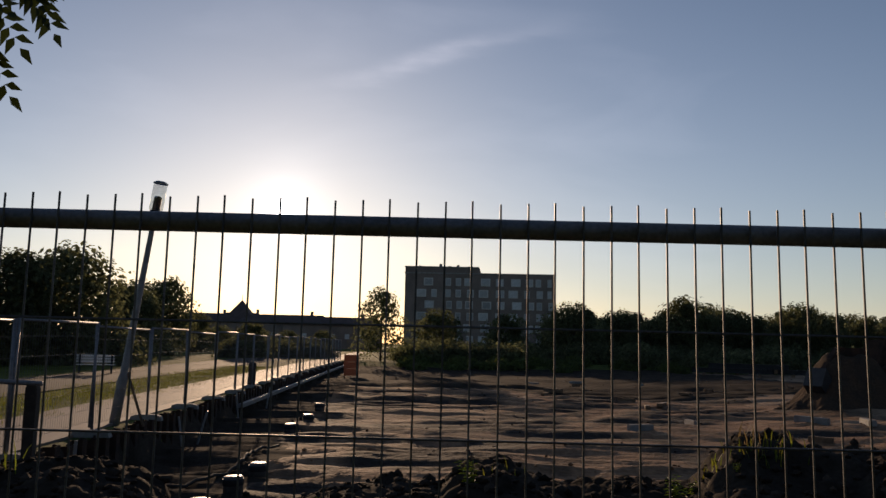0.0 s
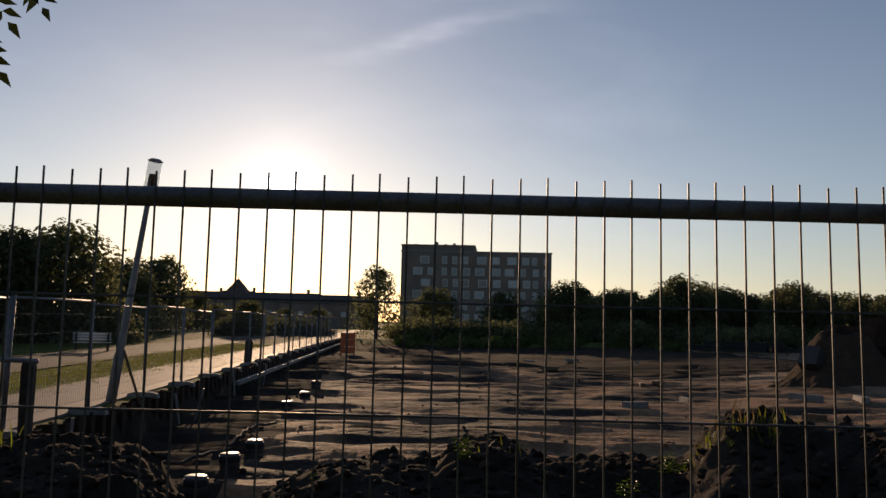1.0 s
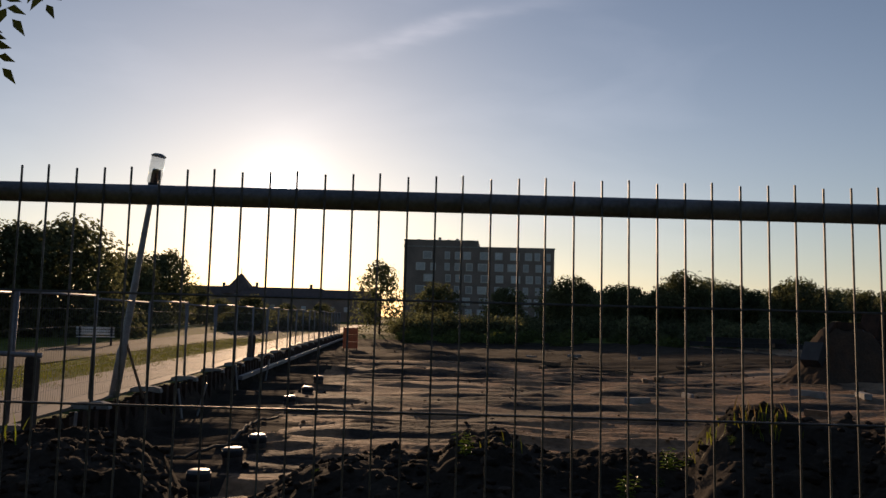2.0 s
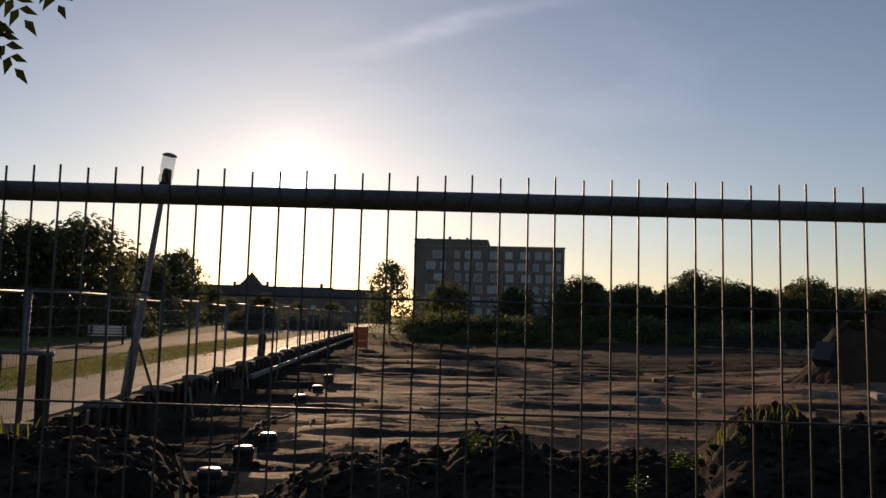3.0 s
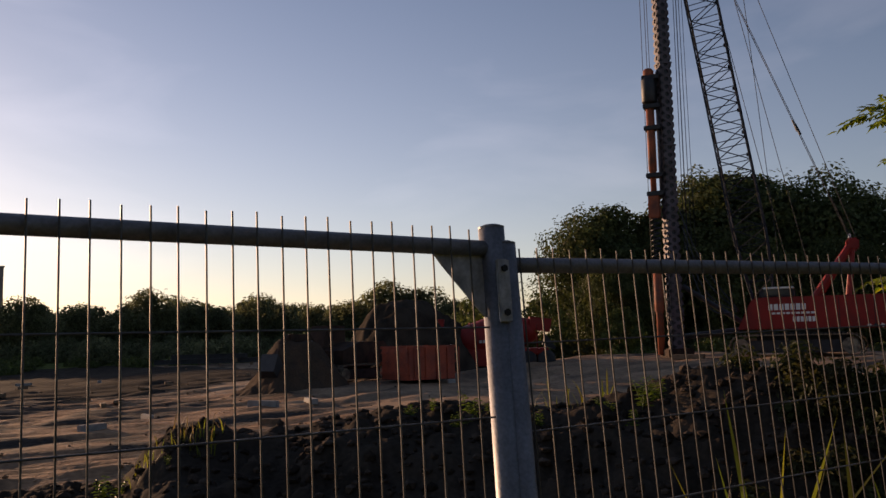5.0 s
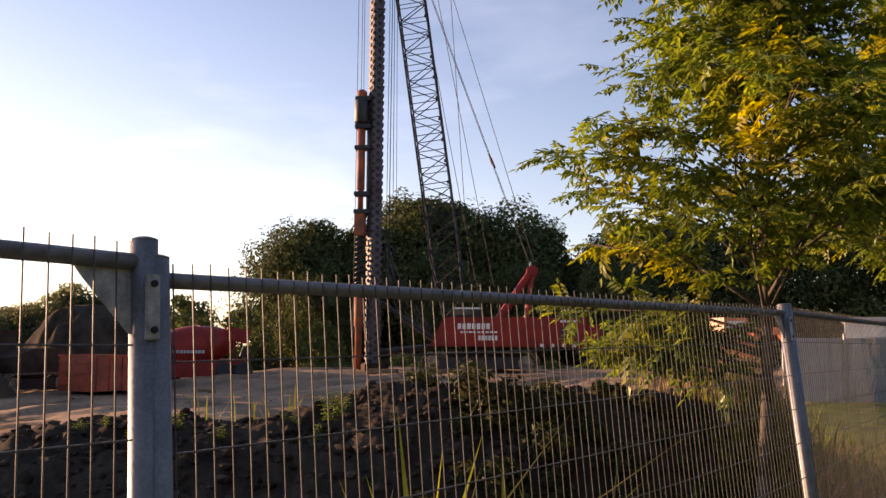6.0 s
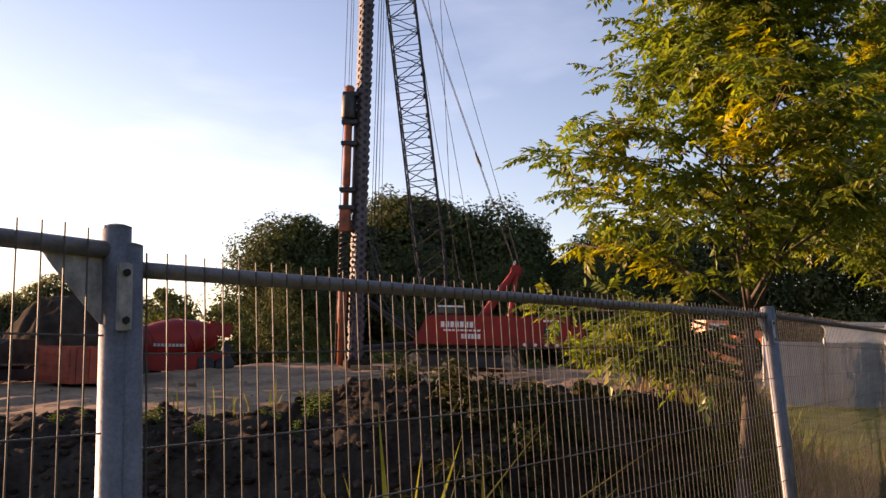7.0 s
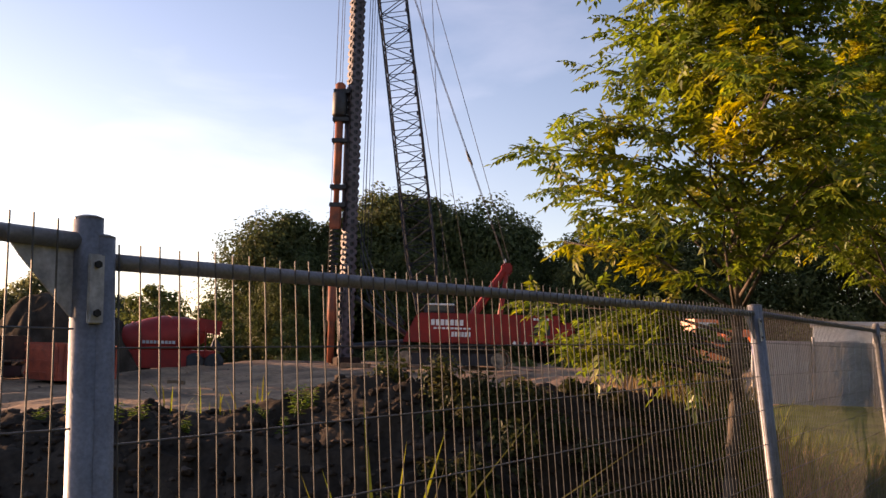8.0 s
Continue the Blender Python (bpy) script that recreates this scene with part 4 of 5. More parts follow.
def crawler(parent, x0, x1, y, z0, height, width):
    """One crawler track with its shoes, wheels and frame."""
    r = height / 2
    tr = part("crawler_track", box(x1 - x0 - height, width * 0.7, height * 0.55, ((x0 + x1) / 2, y, z0 + r), 0.03), "black", parent)
    shoe = bpy.data.meshes.new("track_shoe")
    bm = box(0.17, width, 0.05, (0, 0, 0), 0.008)
    box(0.04, width, 0.05, (0, 0, 0.04), 0, bm)
    bm.to_mesh(shoe), bm.free()
    shoe.materials.append(M["track"])
    straight, arc = x1 - x0 - height, math.pi * r
    n = int((2 * straight + 2 * arc) / 0.2)
    for i in range(n):
        s = i * (2 * straight + 2 * arc) / n
        if s < straight:
            p, a = (x0 + r + s, z0 + height), 0
        elif s < straight + arc:
            t = (s - straight) / r
            p, a = (x1 - r + r * math.sin(t), z0 + r + r * math.cos(t)), math.degrees(t)
        elif s < 2 * straight + arc:
            p, a = (x1 - r - (s - straight - arc), z0), 180
        else:
            t = (s - 2 * straight - arc) / r
            p, a = (x0 + r - r * math.sin(t), z0 + r - r * math.cos(t)), 180 + math.degrees(t)
        o = part("track_shoe", shoe, None, tr)
        o.matrix_basis = pose(p[0], y, p[1], 0, a, 0)
    for x in (x0 + r, x1 - r):
        part("sprocket", rod((x, y - width * 0.42, z0 + r), (x, y + width * 0.42, z0 + r), r * 0.72, sides=16), "track", tr)
    return tr


def make_rig():
    rig = thing("piling_rig", label="red crawler crane with lattice boom and tall grey piling leader", category="piling rig")
    x, y, _ = polar(-58.94, 48.5)
    rig.matrix_basis = pose(x + 0.22, y, 0.32, 0, 0, -58.94)
    crawler(rig, -4.7, 1.6, -1.5, 0.03, 1.15, 0.8)
    crawler(rig, -4.4, 1.9, 1.9, 0.03, 1.15, 0.8)
    part("undercarriage", box(4.4, 2.6, 0.7, (-1.2, 0.2, 0.95), 0.08), "black", rig)
    part("slewing_ring", lathe([(1.1, 1.2), (1.15, 1.25), (1.15, 1.45), (1.0, 1.5)], 24), "black", rig).location = (-1, 0.2, 0)
    body = part("house", prism([(-4.3, 1.5), (4.3, 1.45), (4.4, 1.7), (4.4, 3.12), (-3.35, 3.14), (-3.6, 2.95)], 3.0), "red", rig, "red engine house")
    bmv = bmesh.new()
    bmv.from_mesh(body.data)
    bmesh.ops.bevel(bmv, geom=bmv.edges[:], offset=0.06, segments=2, affect="EDGES")
    bmv.to_mesh(body.data), bmv.free()
    writing(body, -2.75, 2.62, 1.85, 0.32, -1.506, n=7)
    writing(body, -2.6, 2.3, 2.1, 0.1, -1.506, n=9)
    writing(body, -1.6, 1.98, 1.1, 0.26, -1.506, n=6)
    writing(body, 2.9, 2.9, 0.9, 0.12, -1.506, n=5)
    part("panel_seam", box(0.03, 0.01, 1.5, (2.2, -1.503, 2.3)), "black", body)
    part("panel_seam", box(0.03, 0.01, 1.5, (0.6, -1.503, 2.3)), "black", body)
    part("vent", box(0.9, 0.02, 0.55, (3.4, -1.505, 2.3), 0.005), "black", body)
    for i in range(7):
        part("hazard_mark", box(0.16, 0.012, 0.16, (1.9 + i * 0.3, -1.506, 1.58), turn=Matrix.Rotation(radians(30), 4, "Y")), "white" if i % 2 == 0 else "black", body)
    cab = part("cab", box(1.7, 1.1, 0.5, (-2.3, -0.8, 3.34), 0.1), "black", rig, "dark glazed operator's cab")
    part("cab_roof", box(1.5, 1.2, 0.1, (-2.2, -0.8, 3.62), 0.03), "white", cab)
    part("cab_window", box(1.2, 0.02, 0.28, (-2.3, -1.36, 3.4), 0.005), "dark_glass", cab)
    part("counterweight", box(0.9, 3.0, 1.3, (4.75, 0, 2.1), 0.12), "red", rig)
    # gantry behind the boom
    for yy in (-0.8, 0.8):
        part("gantry_leg", rod((-0.5, yy, 3.0), (1.35, yy * 0.7, 5.7), 0.24, 0.2, 8), "red", rig)
        part("gantry_strut", rod((1.1, yy, 3.0), (1.45, yy * 0.7, 5.6), 0.14, 0.12, 8), "red", rig)
    part("gantry_head", box(0.6, 1.6, 0.6, (1.45, 0, 5.75), 0.1), "red", rig)
    part("mast_cap", box(0.14, 0.2, 0.3, (1.35, 0, 6.2), 0.04), "white", rig)
    # boom
    chords, braces = lattice((-2.9, 0.2, 2.2), (-6.35, 0.2, 27.2), 0.9, 1.66, 26)
    boom = part("boom", braces, "boom", rig, "dark lattice boom")
    for c in chords:
        part("chord", c, "boom", boom)
    for i in range(14):
        t = 0.2 + i * 0.05
        part("lug", box(0.16, 0.12, 0.2, (-2.9 - 3.45 * t + 0.78, -0.5, 2.2 + 25 * t), 0.02), "boom", boom)
    # leader with its round holes
    leader = part("leader", perforated_column(0.7, 0.44, 0.14, 0.2, 27.0), "leader", rig, "grey box column with round holes")
    leader.matrix_basis = pose(-7.68, 0, 0, 0, 0, 35)
    # black box added inside, standing in for the shade behind the holes
    part("core", box(0.58, 0.58, 26.6, (0, 0, 13.6)), "black", leader)
    for z in (2.4, 7.2, 12.0, 16.8, 21.6):
        part("joint_plate", box(0.76, 0.76, 0.1, (0, 0, z), 0.01), "leader", leader)
    part("foot", box(1.5, 1.2, 0.5, (0, 0, 0.3), 0.06), "rust", leader)
    part("top_sheave", box(1.9, 0.7, 0.8, (0.3, 0, 27.2), 0.1), "black", leader)
    # hammer and drill string hung on the leader
    hx, hy = -8.5, -0.15
    string = part("drill_string", smooth(part("casing", lathe([(0.2, 0.2), (0.2, 2.4), (0.27, 2.5), (0.27, 4.6)], 16), "orange_dull", rig)).data, None, rig)
    bpy.data.objects.remove(bpy.data.objects["casing"])
    string.location, string.scale = (hx, hy, 0), (1, 1, 1.055)
    aug = bmesh.new()
    for i in range(90):
        a0, a1 = i * 0.7, (i + 1) * 0.7
        rod((0.24 * math.cos(a0), 0.24 * math.sin(a0), 4.7 + i * 0.031), (0.24 * math.cos(a1), 0.24 * math.sin(a1), 4.7 + (i + 1) * 0.031), 0.05, sides=5, bm=aug, caps=False)
    smooth(part("spiral_hose", aug, "black", string))
    part("drive_head", box(0.62, 0.6, 1.25, (0, 0, 8.1), 0.06), "orange_dull", string, "rust-orange drive head")
    smooth(part("cylinder", lathe([(0.17, 8.7), (0.17, 10.0), (0.24, 10.05), (0.24, 13.7)], 16), "orange_dull", string, "rust-orange hammer casing"))
    smooth(part("inner_tube", rod((0.42, 0.05, 8.6), (0.42, 0.05, 13.8), 0.1, sides=10), "leader", string))
    for z in (8.8, 9.8, 12.4, 13.6, 15.2):
        part("clamp", box(0.95, 0.66, 0.24, (0.12, 0, z), 0.03), "black", string)
    smooth(part("hammer_block", lathe([(0.38, 13.8), (0.44, 13.9), (0.44, 15.1), (0.38, 15.2)], 16), "black", string))
    smooth(part("cap", lathe([(0.3, 15.2), (0.31, 15.25), (0.31, 15.6), (0.2, 15.72)], 16), "orange_dull", string, "orange cap"))
    # ropes
    ropes = [((hx - 0.32, hy, 0.5), (hx - 0.28, hy, 27)), ((hx - 0.05, hy, 15.6), (hx - 0.05, hy, 27)), ((hx + 0.1, hy, 15.6), (hx + 0.06, hy, 27)),
             ((-6.95, -0.3, 4.2), (-6.85, -0.3, 27)), ((-6.78, -0.2, 6.2), (-6.72, -0.2, 27)), ((-6.55, -0.3, 5.0), (-6.6, -0.3, 27)), ((-6.4, 0.2, 3.2), (-6.5, 0.1, 27)),
             ((-6.9, 0.4, 3.2), (-6.8, 0.3, 27)),
             ((1.4, -0.5, 6.0), (-6.2, -0.5, 27.2)), ((1.4, 0.5, 6.0), (-6.2, 0.5, 27.2)), ((1.7, 0, 5.9), (-4.6, 0, 27.2)), ((-1.4, 0.4, 3.2), (-5.9, 0.4, 27.2)),
             ((-0.4, 0.2, 3.2), (-5.0, 0.2, 27.2)), ((-2.0, 0.2, 3.2), (-3.6, 0.2, 27.2))]
    for a, b in ropes:
        part("rope", rod(a, b, 0.018, sides=4, caps=False), "boom", rig)
    for a, b in ((ropes[8], 0.27), (ropes[9], 0.29)):
        p = Vector(a[0]).lerp(Vector(a[1]), b)
        q = Vector(a[0]).lerp(Vector(a[1]), b + 0.03)
        part("rope_socket", rod(p, q, 0.07, 0.04, 6), "black", rig)
    # slack hydraulic hoses between leader and house
    for k in range(4):
        p0, p1 = Vector((-7.1 + 0.1 * k, -0.45, 8.2 - 0.9 * k)), Vector((-4.2, -0.9, 2.5))
        pts = [p0.lerp(p1, t) - Vector((0, 0, (3.0 + 0.8 * k) * t * (1 - t) * (1.6 - t))) for t in np.linspace(0, 1, 13)]
        smooth(part("hose", tube(pts, 0.035, 5), "black", rig))
    part("timber_mat", box(1.6, 0.9, 0.25, (-6.9, -1.1, 0.12), 0.02), "timber", rig)
    part("stay", rod((-7.2, 0, 4.0), (-4.2, 0.2, 1.9), 0.14, sides=8), "black", rig)
    part("stay", rod((-7.2, 0, 1.2), (-4.2, 0.2, 1.5), 0.16, sides=8), "black", rig)


make_rig()


# ---- mixer, skip, excavators ----
def wheel(parent, x, y, r, width=0.32):
    w = smooth(part("wheel", lathe([(r * 0.55, -width / 2), (r * 0.93, -width / 2), (r, -width * 0.3), (r, width * 0.3), (r * 0.93, width / 2), (r * 0.55, width / 2)], 20), "black", parent))
    w.matrix_basis = pose(x, y, r, 90)
    part("rim", lathe([(r * 0.56, -width * 0.42), (r * 0.3, -width * 0.3), (r * 0.12, -width * 0.5)], 16), "red", w)
    return w


def make_mixer():
    mx = thing("concrete_mixer_truck", label="red concrete mixer truck with a dusty drum", category="truck")
    x, y, _ = polar(-37.5, 49)
    mx.matrix_basis = pose(x + 0.22, y, float(ground_z(x, y)) + 0.02, 0, 0, -37.5)
    part("chassis", box(7.4, 2.2, 0.35, (-0.2, 0, 0.95), 0.04), "red", mx)
    part("side_skirt", box(4.4, 0.08, 0.75, (-0.3, -1.15, 0.55), 0.03), "red", mx)
    drum = smooth(part("drum", lathe([(0.55, -2.35), (0.95, -1.5), (1.15, -0.4), (1.17, 0.5), (0.95, 1.5), (0.62, 2.4), (0.5, 2.5)], 28), "red", mx, "dusty red drum"))
    drum.matrix_basis = pose(0.35, 0, 1.75, 0, 80, 0)
    spiral = bmesh.new()
    for i in range(40):
        f = lambda t: ((0.6 + 0.575 * math.sin(math.pi * (0.12 + 0.76 * t))) * 1.0 + 0.01)
        a0, a1, t0, t1 = i * 0.35, (i + 1) * 0.35, i / 40, (i + 1) / 40
        rod((f(t0) * math.cos(a0), f(t0) * math.sin(a0), -2.1 + 4.2 * t0), (f(t1) * math.cos(a1), f(t1) * math.sin(a1), -2.1 + 4.2 * t1), 0.025, sides=4, bm=spiral, caps=False)
    part("drum_seam", spiral, "red", drum)
    part("hopper", prism([(2.5, 2.2), (3.6, 2.0), (3.75, 2.75), (2.5, 2.9)], 1.3), "red", mx)
    part("chute", prism([(3.2, 1.3), (3.9, 1.0), (3.95, 1.15), (3.4, 1.9)], 0.6), "black", mx)
    for xx in (2.3, 3.35):
        for yy in (-0.95, 0.95):
            wheel(mx, xx, yy, 0.52)
    for yy in (-0.95, 0.95):
        wheel(mx, -2.9, yy, 0.52)
    cab = part("cab", prism([(-4.1, 0.6), (-2.35, 0.6), (-2.35, 2.85), (-3.7, 2.9), (-4.0, 1.9)], 2.3), "red", mx)
    part("windscreen", box(1.0, 0.03, 0.7, (-3.1, -1.16, 2.2), 0.01), "window", cab)
    part("beacon", rod((-3.0, -0.6, 2.88), (-3.0, -0.6, 3.05), 0.1, sides=10), "orange", cab)
    part("bumper", box(0.9, 2.3, 0.6, (-4.35, 0, 0.75), 0.08), "red", mx)
    part("tank", rod((-2.0, -0.7, 1.35), (-2.0, 0.7, 1.35), 0.3, sides=14), "red", mx)
    part("ladder", box(0.05, 0.4, 1.7, (2.85, -1.1, 1.6), 0.01), "red", mx)
    writing(mx, -0.4, 1.55, 1.7, 0.16, -1.2, "grey", 9)
    return mx


make_mixer()


def make_skip():
    sk = thing("skip_container", label="worn orange steel skip standing on the sand", category="skip")
    x, y, _ = polar(-32.9, 40)
    sk.matrix_basis = pose(x + 0.2, y, float(ground_z(x, y)) + 0.02, 0, 0, 0)
    w, l, h = 2.3, 2.5, 1.45
    part("floor", box(l, w, 0.12, (0, 0, 0.12), 0.01), "rust", sk)
    for yy in (-w / 2, w / 2):
        side = part("side", box(l, 0.07, h, (0, yy, h / 2 + 0.08), 0.01), "skip_paint", sk)
        for i in range(5):
            part("rib", box(0.1, 0.07, h, (-l / 2 + 0.3 + i * 0.6, yy + math.copysign(0.06, yy), h / 2 + 0.08), 0.01), "skip_paint", side)
    for xx in (-l / 2, l / 2):
        end = part("end", box(0.07, w, h, (xx, 0, h / 2 + 0.08), 0.01), "skip_paint", sk)
        for z in (0.35, 0.85, 1.3):
            part("rib", box(0.07, w, 0.1, (xx + math.copysign(0.06, xx), 0, z), 0.01), "skip_paint", end)
    part("rim", box(l + 0.2, 0.14, 0.12, (0, -w / 2, h + 0.1), 0.02), "skip_paint", sk)
    part("rim", box(l + 0.2, 0.14, 0.12, (0, w / 2, h + 0.1), 0.02), "skip_paint", sk)
    part("load", smooth(part("rubble", lathe([(1.1, 1.2), (0.7, 1.5), (0.2, 1.62)], 12), "heap", sk)).data, None, sk)
    bpy.data.objects.remove(bpy.data.objects["rubble"])
    return sk


make_skip()


def make_heap(name, x, y, rx, ry, h, material, label, seed):
    n = 90
    u = np.linspace(-1.25, 1.25, n)
    X, Y = np.meshgrid(u * rx, u * ry)
    rho = np.sqrt((X / rx) ** 2 + (Y / ry) ** 2)
    lump = fbm((X + seed * 7) * 0.5, (Y + seed * 3) * 0.5, 5) - 0.5
    Z = h * (step(1.15 - rho + lump * 0.5, 0.0, 1.0) - 0.08) + (fbm(X * 2.1 + seed, Y * 2.1, 3) - 0.5) * 0.35
    Z = np.where(rho > 1.15, -0.5, Z)
    ob = smooth(part(name, grid_mesh(name, X, Y, Z), material))
    ob.matrix_basis = pose(x, y, float(ground_z(x, y)) - 0.1, 0, 0, seed * 40)
    return tagged(ob, label, "soil heap")


make_heap("earth_hill", 26.6, 41.5, 5.0, 4.4, 4.6, "soil", "high dark heap of dug soil", 1)
make_heap("earth_hill", 17.0, 36.4, 2.8, 2.8, 2.5, "heap", "reddish brown heap of dug soil", 2)
make_heap("earth_hill", 15.2, 13.0, 2.6, 1.6, 0.75, "heap", "low heap of loose soil", 3)


def make_excavator(x, y, turn, material, label, big=1.0):
    ex = thing("excavator", label=label, category="excavator")
    ex.matrix_basis = pose(x, y, float(ground_z(x, y)) + 0.03, 0, 0, turn) @ Matrix.Scale(big, 4)
    crawler(ex, -1.6, 1.6, -0.9, 0.03, 0.75, 0.5)
    crawler(ex, -1.6, 1.6, 0.9, 0.03, 0.75, 0.5)
    part("undercarriage", box(1.8, 1.4, 0.4, (0, 0, 0.6), 0.05), "black", ex)
    house = part("house", prism([(-1.55, 0.85), (1.3, 0.85), (1.3, 1.4), (0.2, 1.75), (-1.3, 1.75), (-1.6, 1.5)], 2.1), material, ex)
    part("grille", box(0.6, 0.02, 0.4, (-0.6, -1.06, 1.35), 0.01), "black", house)
    part("stripe", box(0.9, 0.02, 0.18, (-0.5, -1.06, 1.65), 0.01), "white", house)
    cab = part("cab", prism([(-0.15, 1.0), (1.25, 1.0), (1.3, 1.5), (1.0, 2.45), (-0.1, 2.45)], 0.9), material, ex)
    cab.location.y = -0.55
    part("side_window", box(0.85, 0.02, 0.75, (0.45, -0.46, 1.95), 0.01), "window", cab)
    arm = part("boom", prism([(1.2, 1.0), (1.5, 0.95), (2.4, 1.75), (3.4, 1.85), (3.4, 2.1), (2.3, 2.1)], 0.3), material, ex)
    part("stick", prism([(3.2, 2.12), (3.45, 2.1), (4.2, 1.2), (3.95, 1.1)], 0.24), material, arm)
    part("bucket", prism([(4.35, 1.35), (4.6, 0.7), (4.3, 0.3), (3.75, 0.35), (3.95, 0.7)], 0.9), "black", arm)
    part("ram", rod((1.5, 0.25, 1.15), (2.3, 0.2, 1.8), 0.06, sides=8), "steel", arm)
    return ex


ex_x, ex_y, _ = polar(-72.2, 38)
make_excavator(ex_x, ex_y, -35, "orange", "orange crawler excavator parked beyond the tree", 1.05)
make_excavator(*polar(-28.3, 42.5)[:2], 200, "rust", "dusty dark red excavator beside a soil heap", 1.15)


# ---- things beside the footpath ----
def make_lamp():
    l = thing("street_lamp", label="leaning grey street lamp with a clear cylindrical head", category="street lamp")
    l.matrix_basis = pose(-7.2, 18.6, -0.1, 0, 7.4, 0)
    smooth(part("pole", lathe([(0.11, -0.2), (0.11, 1.0), (0.085, 1.1), (0.055, 4.6), (0.06, 4.62)], 14), "grey_paint", l))
    part("neck", lathe([(0.06, 4.6), (0.12, 4.66), (0.12, 4.72), (0.09, 4.74)], 14), "black", l)
    part("gear", lathe([(0.085, 4.74), (0.085, 5.02), (0.06, 5.05)], 12), "black", l)
    smooth(part("glass_cylinder", lathe([(0.15, 4.73), (0.155, 5.0), (0.15, 5.32), (0.14, 5.33)], 18), "lamp_glass", l, "clear glass cylinder"))
    part("lid", lathe([(0.16, 5.33), (0.165, 5.35), (0.1, 5.39), (0.03, 5.4)], 16), "grey_paint", l)
    part("brace", rod((0.6, 0.1, 0.05), (0.02, 0, 1.25), 0.03, sides=6), "timber", l)
    return l


M["grey_paint"] = mat("grey_lamp_paint", (0.3, 0.3, 0.3), 0.5, 0.2, 0.25, 5, 0.1, 60)
make_lamp()


def make_guard_rail():
    g = thing("guard_rail", label="low rail on dark wooden posts at the pit's corner", category="guard rail")
    for x in (0.0, -0.72, -1.44, -2.1):
        part("post", prism([(-0.07, -0.7), (0.07, -0.7), (0.08, 1.05), (0.05, 1.12), (-0.05, 1.12), (-0.08, 1.05)], 0.14), "timber_dark", g).matrix_basis = pose(x, 0, 0, 0, 3 * math.sin(x * 5), 0)
    smooth(part("rail", rod((-2.6, -0.05, 1.2), (0.14, -0.05, 1.12), 0.035, sides=10), "steel", g))
    g.matrix_basis = pose(-5.85, 12.0, 0.0, 0, 0, 4)


M["timber_dark"] = mat("dark_timber", (0.06, 0.045, 0.035), 0.85, 0, 0.4, 6, 0.4, 50)
make_guard_rail()


def make_bench():
    b = thing("park_bench", label="weathered pale park bench on the grass", category="bench")
    for i in range(4):
        part("seat_slat", box(1.8, 0.1, 0.04, (0, -0.2 + i * 0.12, 0.45), 0.01), "white", b)
    for i in range(3):
        part("back_slat", box(1.8, 0.035, 0.11, (0, 0.26 + 0.03 * i, 0.6 + i * 0.14), 0.01), "white", b)
    for x in (-0.75, 0.75):
        part("leg", prism([(-0.04, 0), (0.04, 0), (0.04, 0.95), (-0.04, 0.95)], 0.45), "black", b).location = (x, 0.05, 0)
    b.matrix_basis = pose(-17.6, 43.0, float(ground_z(-17.6, 43.0)), 0, 0, 25)


make_bench()


def make_bollard(x, y, h=0.9):
    b = thing("bollard", label="dark wooden bollard beside the footpath", category="bollard")
    part("post", lathe([(0.16, 0), (0.16, h - 0.12), (0.14, h - 0.06), (0.05, h)], 12), "timber_dark", b)
    b.matrix_basis = pose(x, y, -0.12, 0, 2, 0)


make_bollard(edge_x(34.5) - 0.32, 34.5, 1.05)


def make_barrier():
    b = thing("barrier_board", label="orange-red board barrier closing the pit's far corner", category="barrier")
    for i in range(3):
        part("board", box(1.1, 0.06, 0.5, (0, 0, 0.55 + i * 0.52), 0.02), "hazard", b)
    for x in (-0.5, 0.5):
        part("post", box(0.1, 0.1, 2.0, (x, 0.08, 0.9), 0.02), "timber", b)
    x, y = -7.0, 64.0
    b.matrix_basis = pose(x, y, float(ground_z(x, y)), 0, 0, 6)


make_barrier()


def make_timbers():
    """Off-cuts and blocks lying about on the sand."""
    r = random.Random(8)
    for i in range(26):
        x, y = r.uniform(4, 26), r.uniform(24, 60)
        t = thing("timber_offcut", (x, y, float(ground_z(x, y)) + 0.06), r.uniform(0, 180), "weathered timber off-cut lying on the sand", "timber", "timber off-cuts")
        part("beam", box(r.uniform(0.3, 1.4), r.uniform(0.12, 0.3), r.uniform(0.12, 0.3), (0, 0, 0), 0.02), "timber" if i % 3 else "concrete", t)


make_timbers()


M["soft_black"] = mat("hose_rubber", (0.06, 0.055, 0.05), 0.8, 0, 0.3, 4, 0.1, 40, gloss=0.2)


def make_hose():
    pts = [Vector((-5.6 + 2.0 * t + 0.5 * math.sin(t * 5), 14.5 + 6.5 * t, float(ground_z(-5.6 + 2.0 * t + 0.5 * math.sin(t * 5), 14.5 + 6.5 * t)) + 0.06)) for t in np.linspace(0, 1, 26)]
    ob = smooth(part("drain_hose", tube(pts, 0.035, 6), "soft_black"))
    tagged(ob, "grey drainage hose lying across the pit floor", "hose")


make_hose()


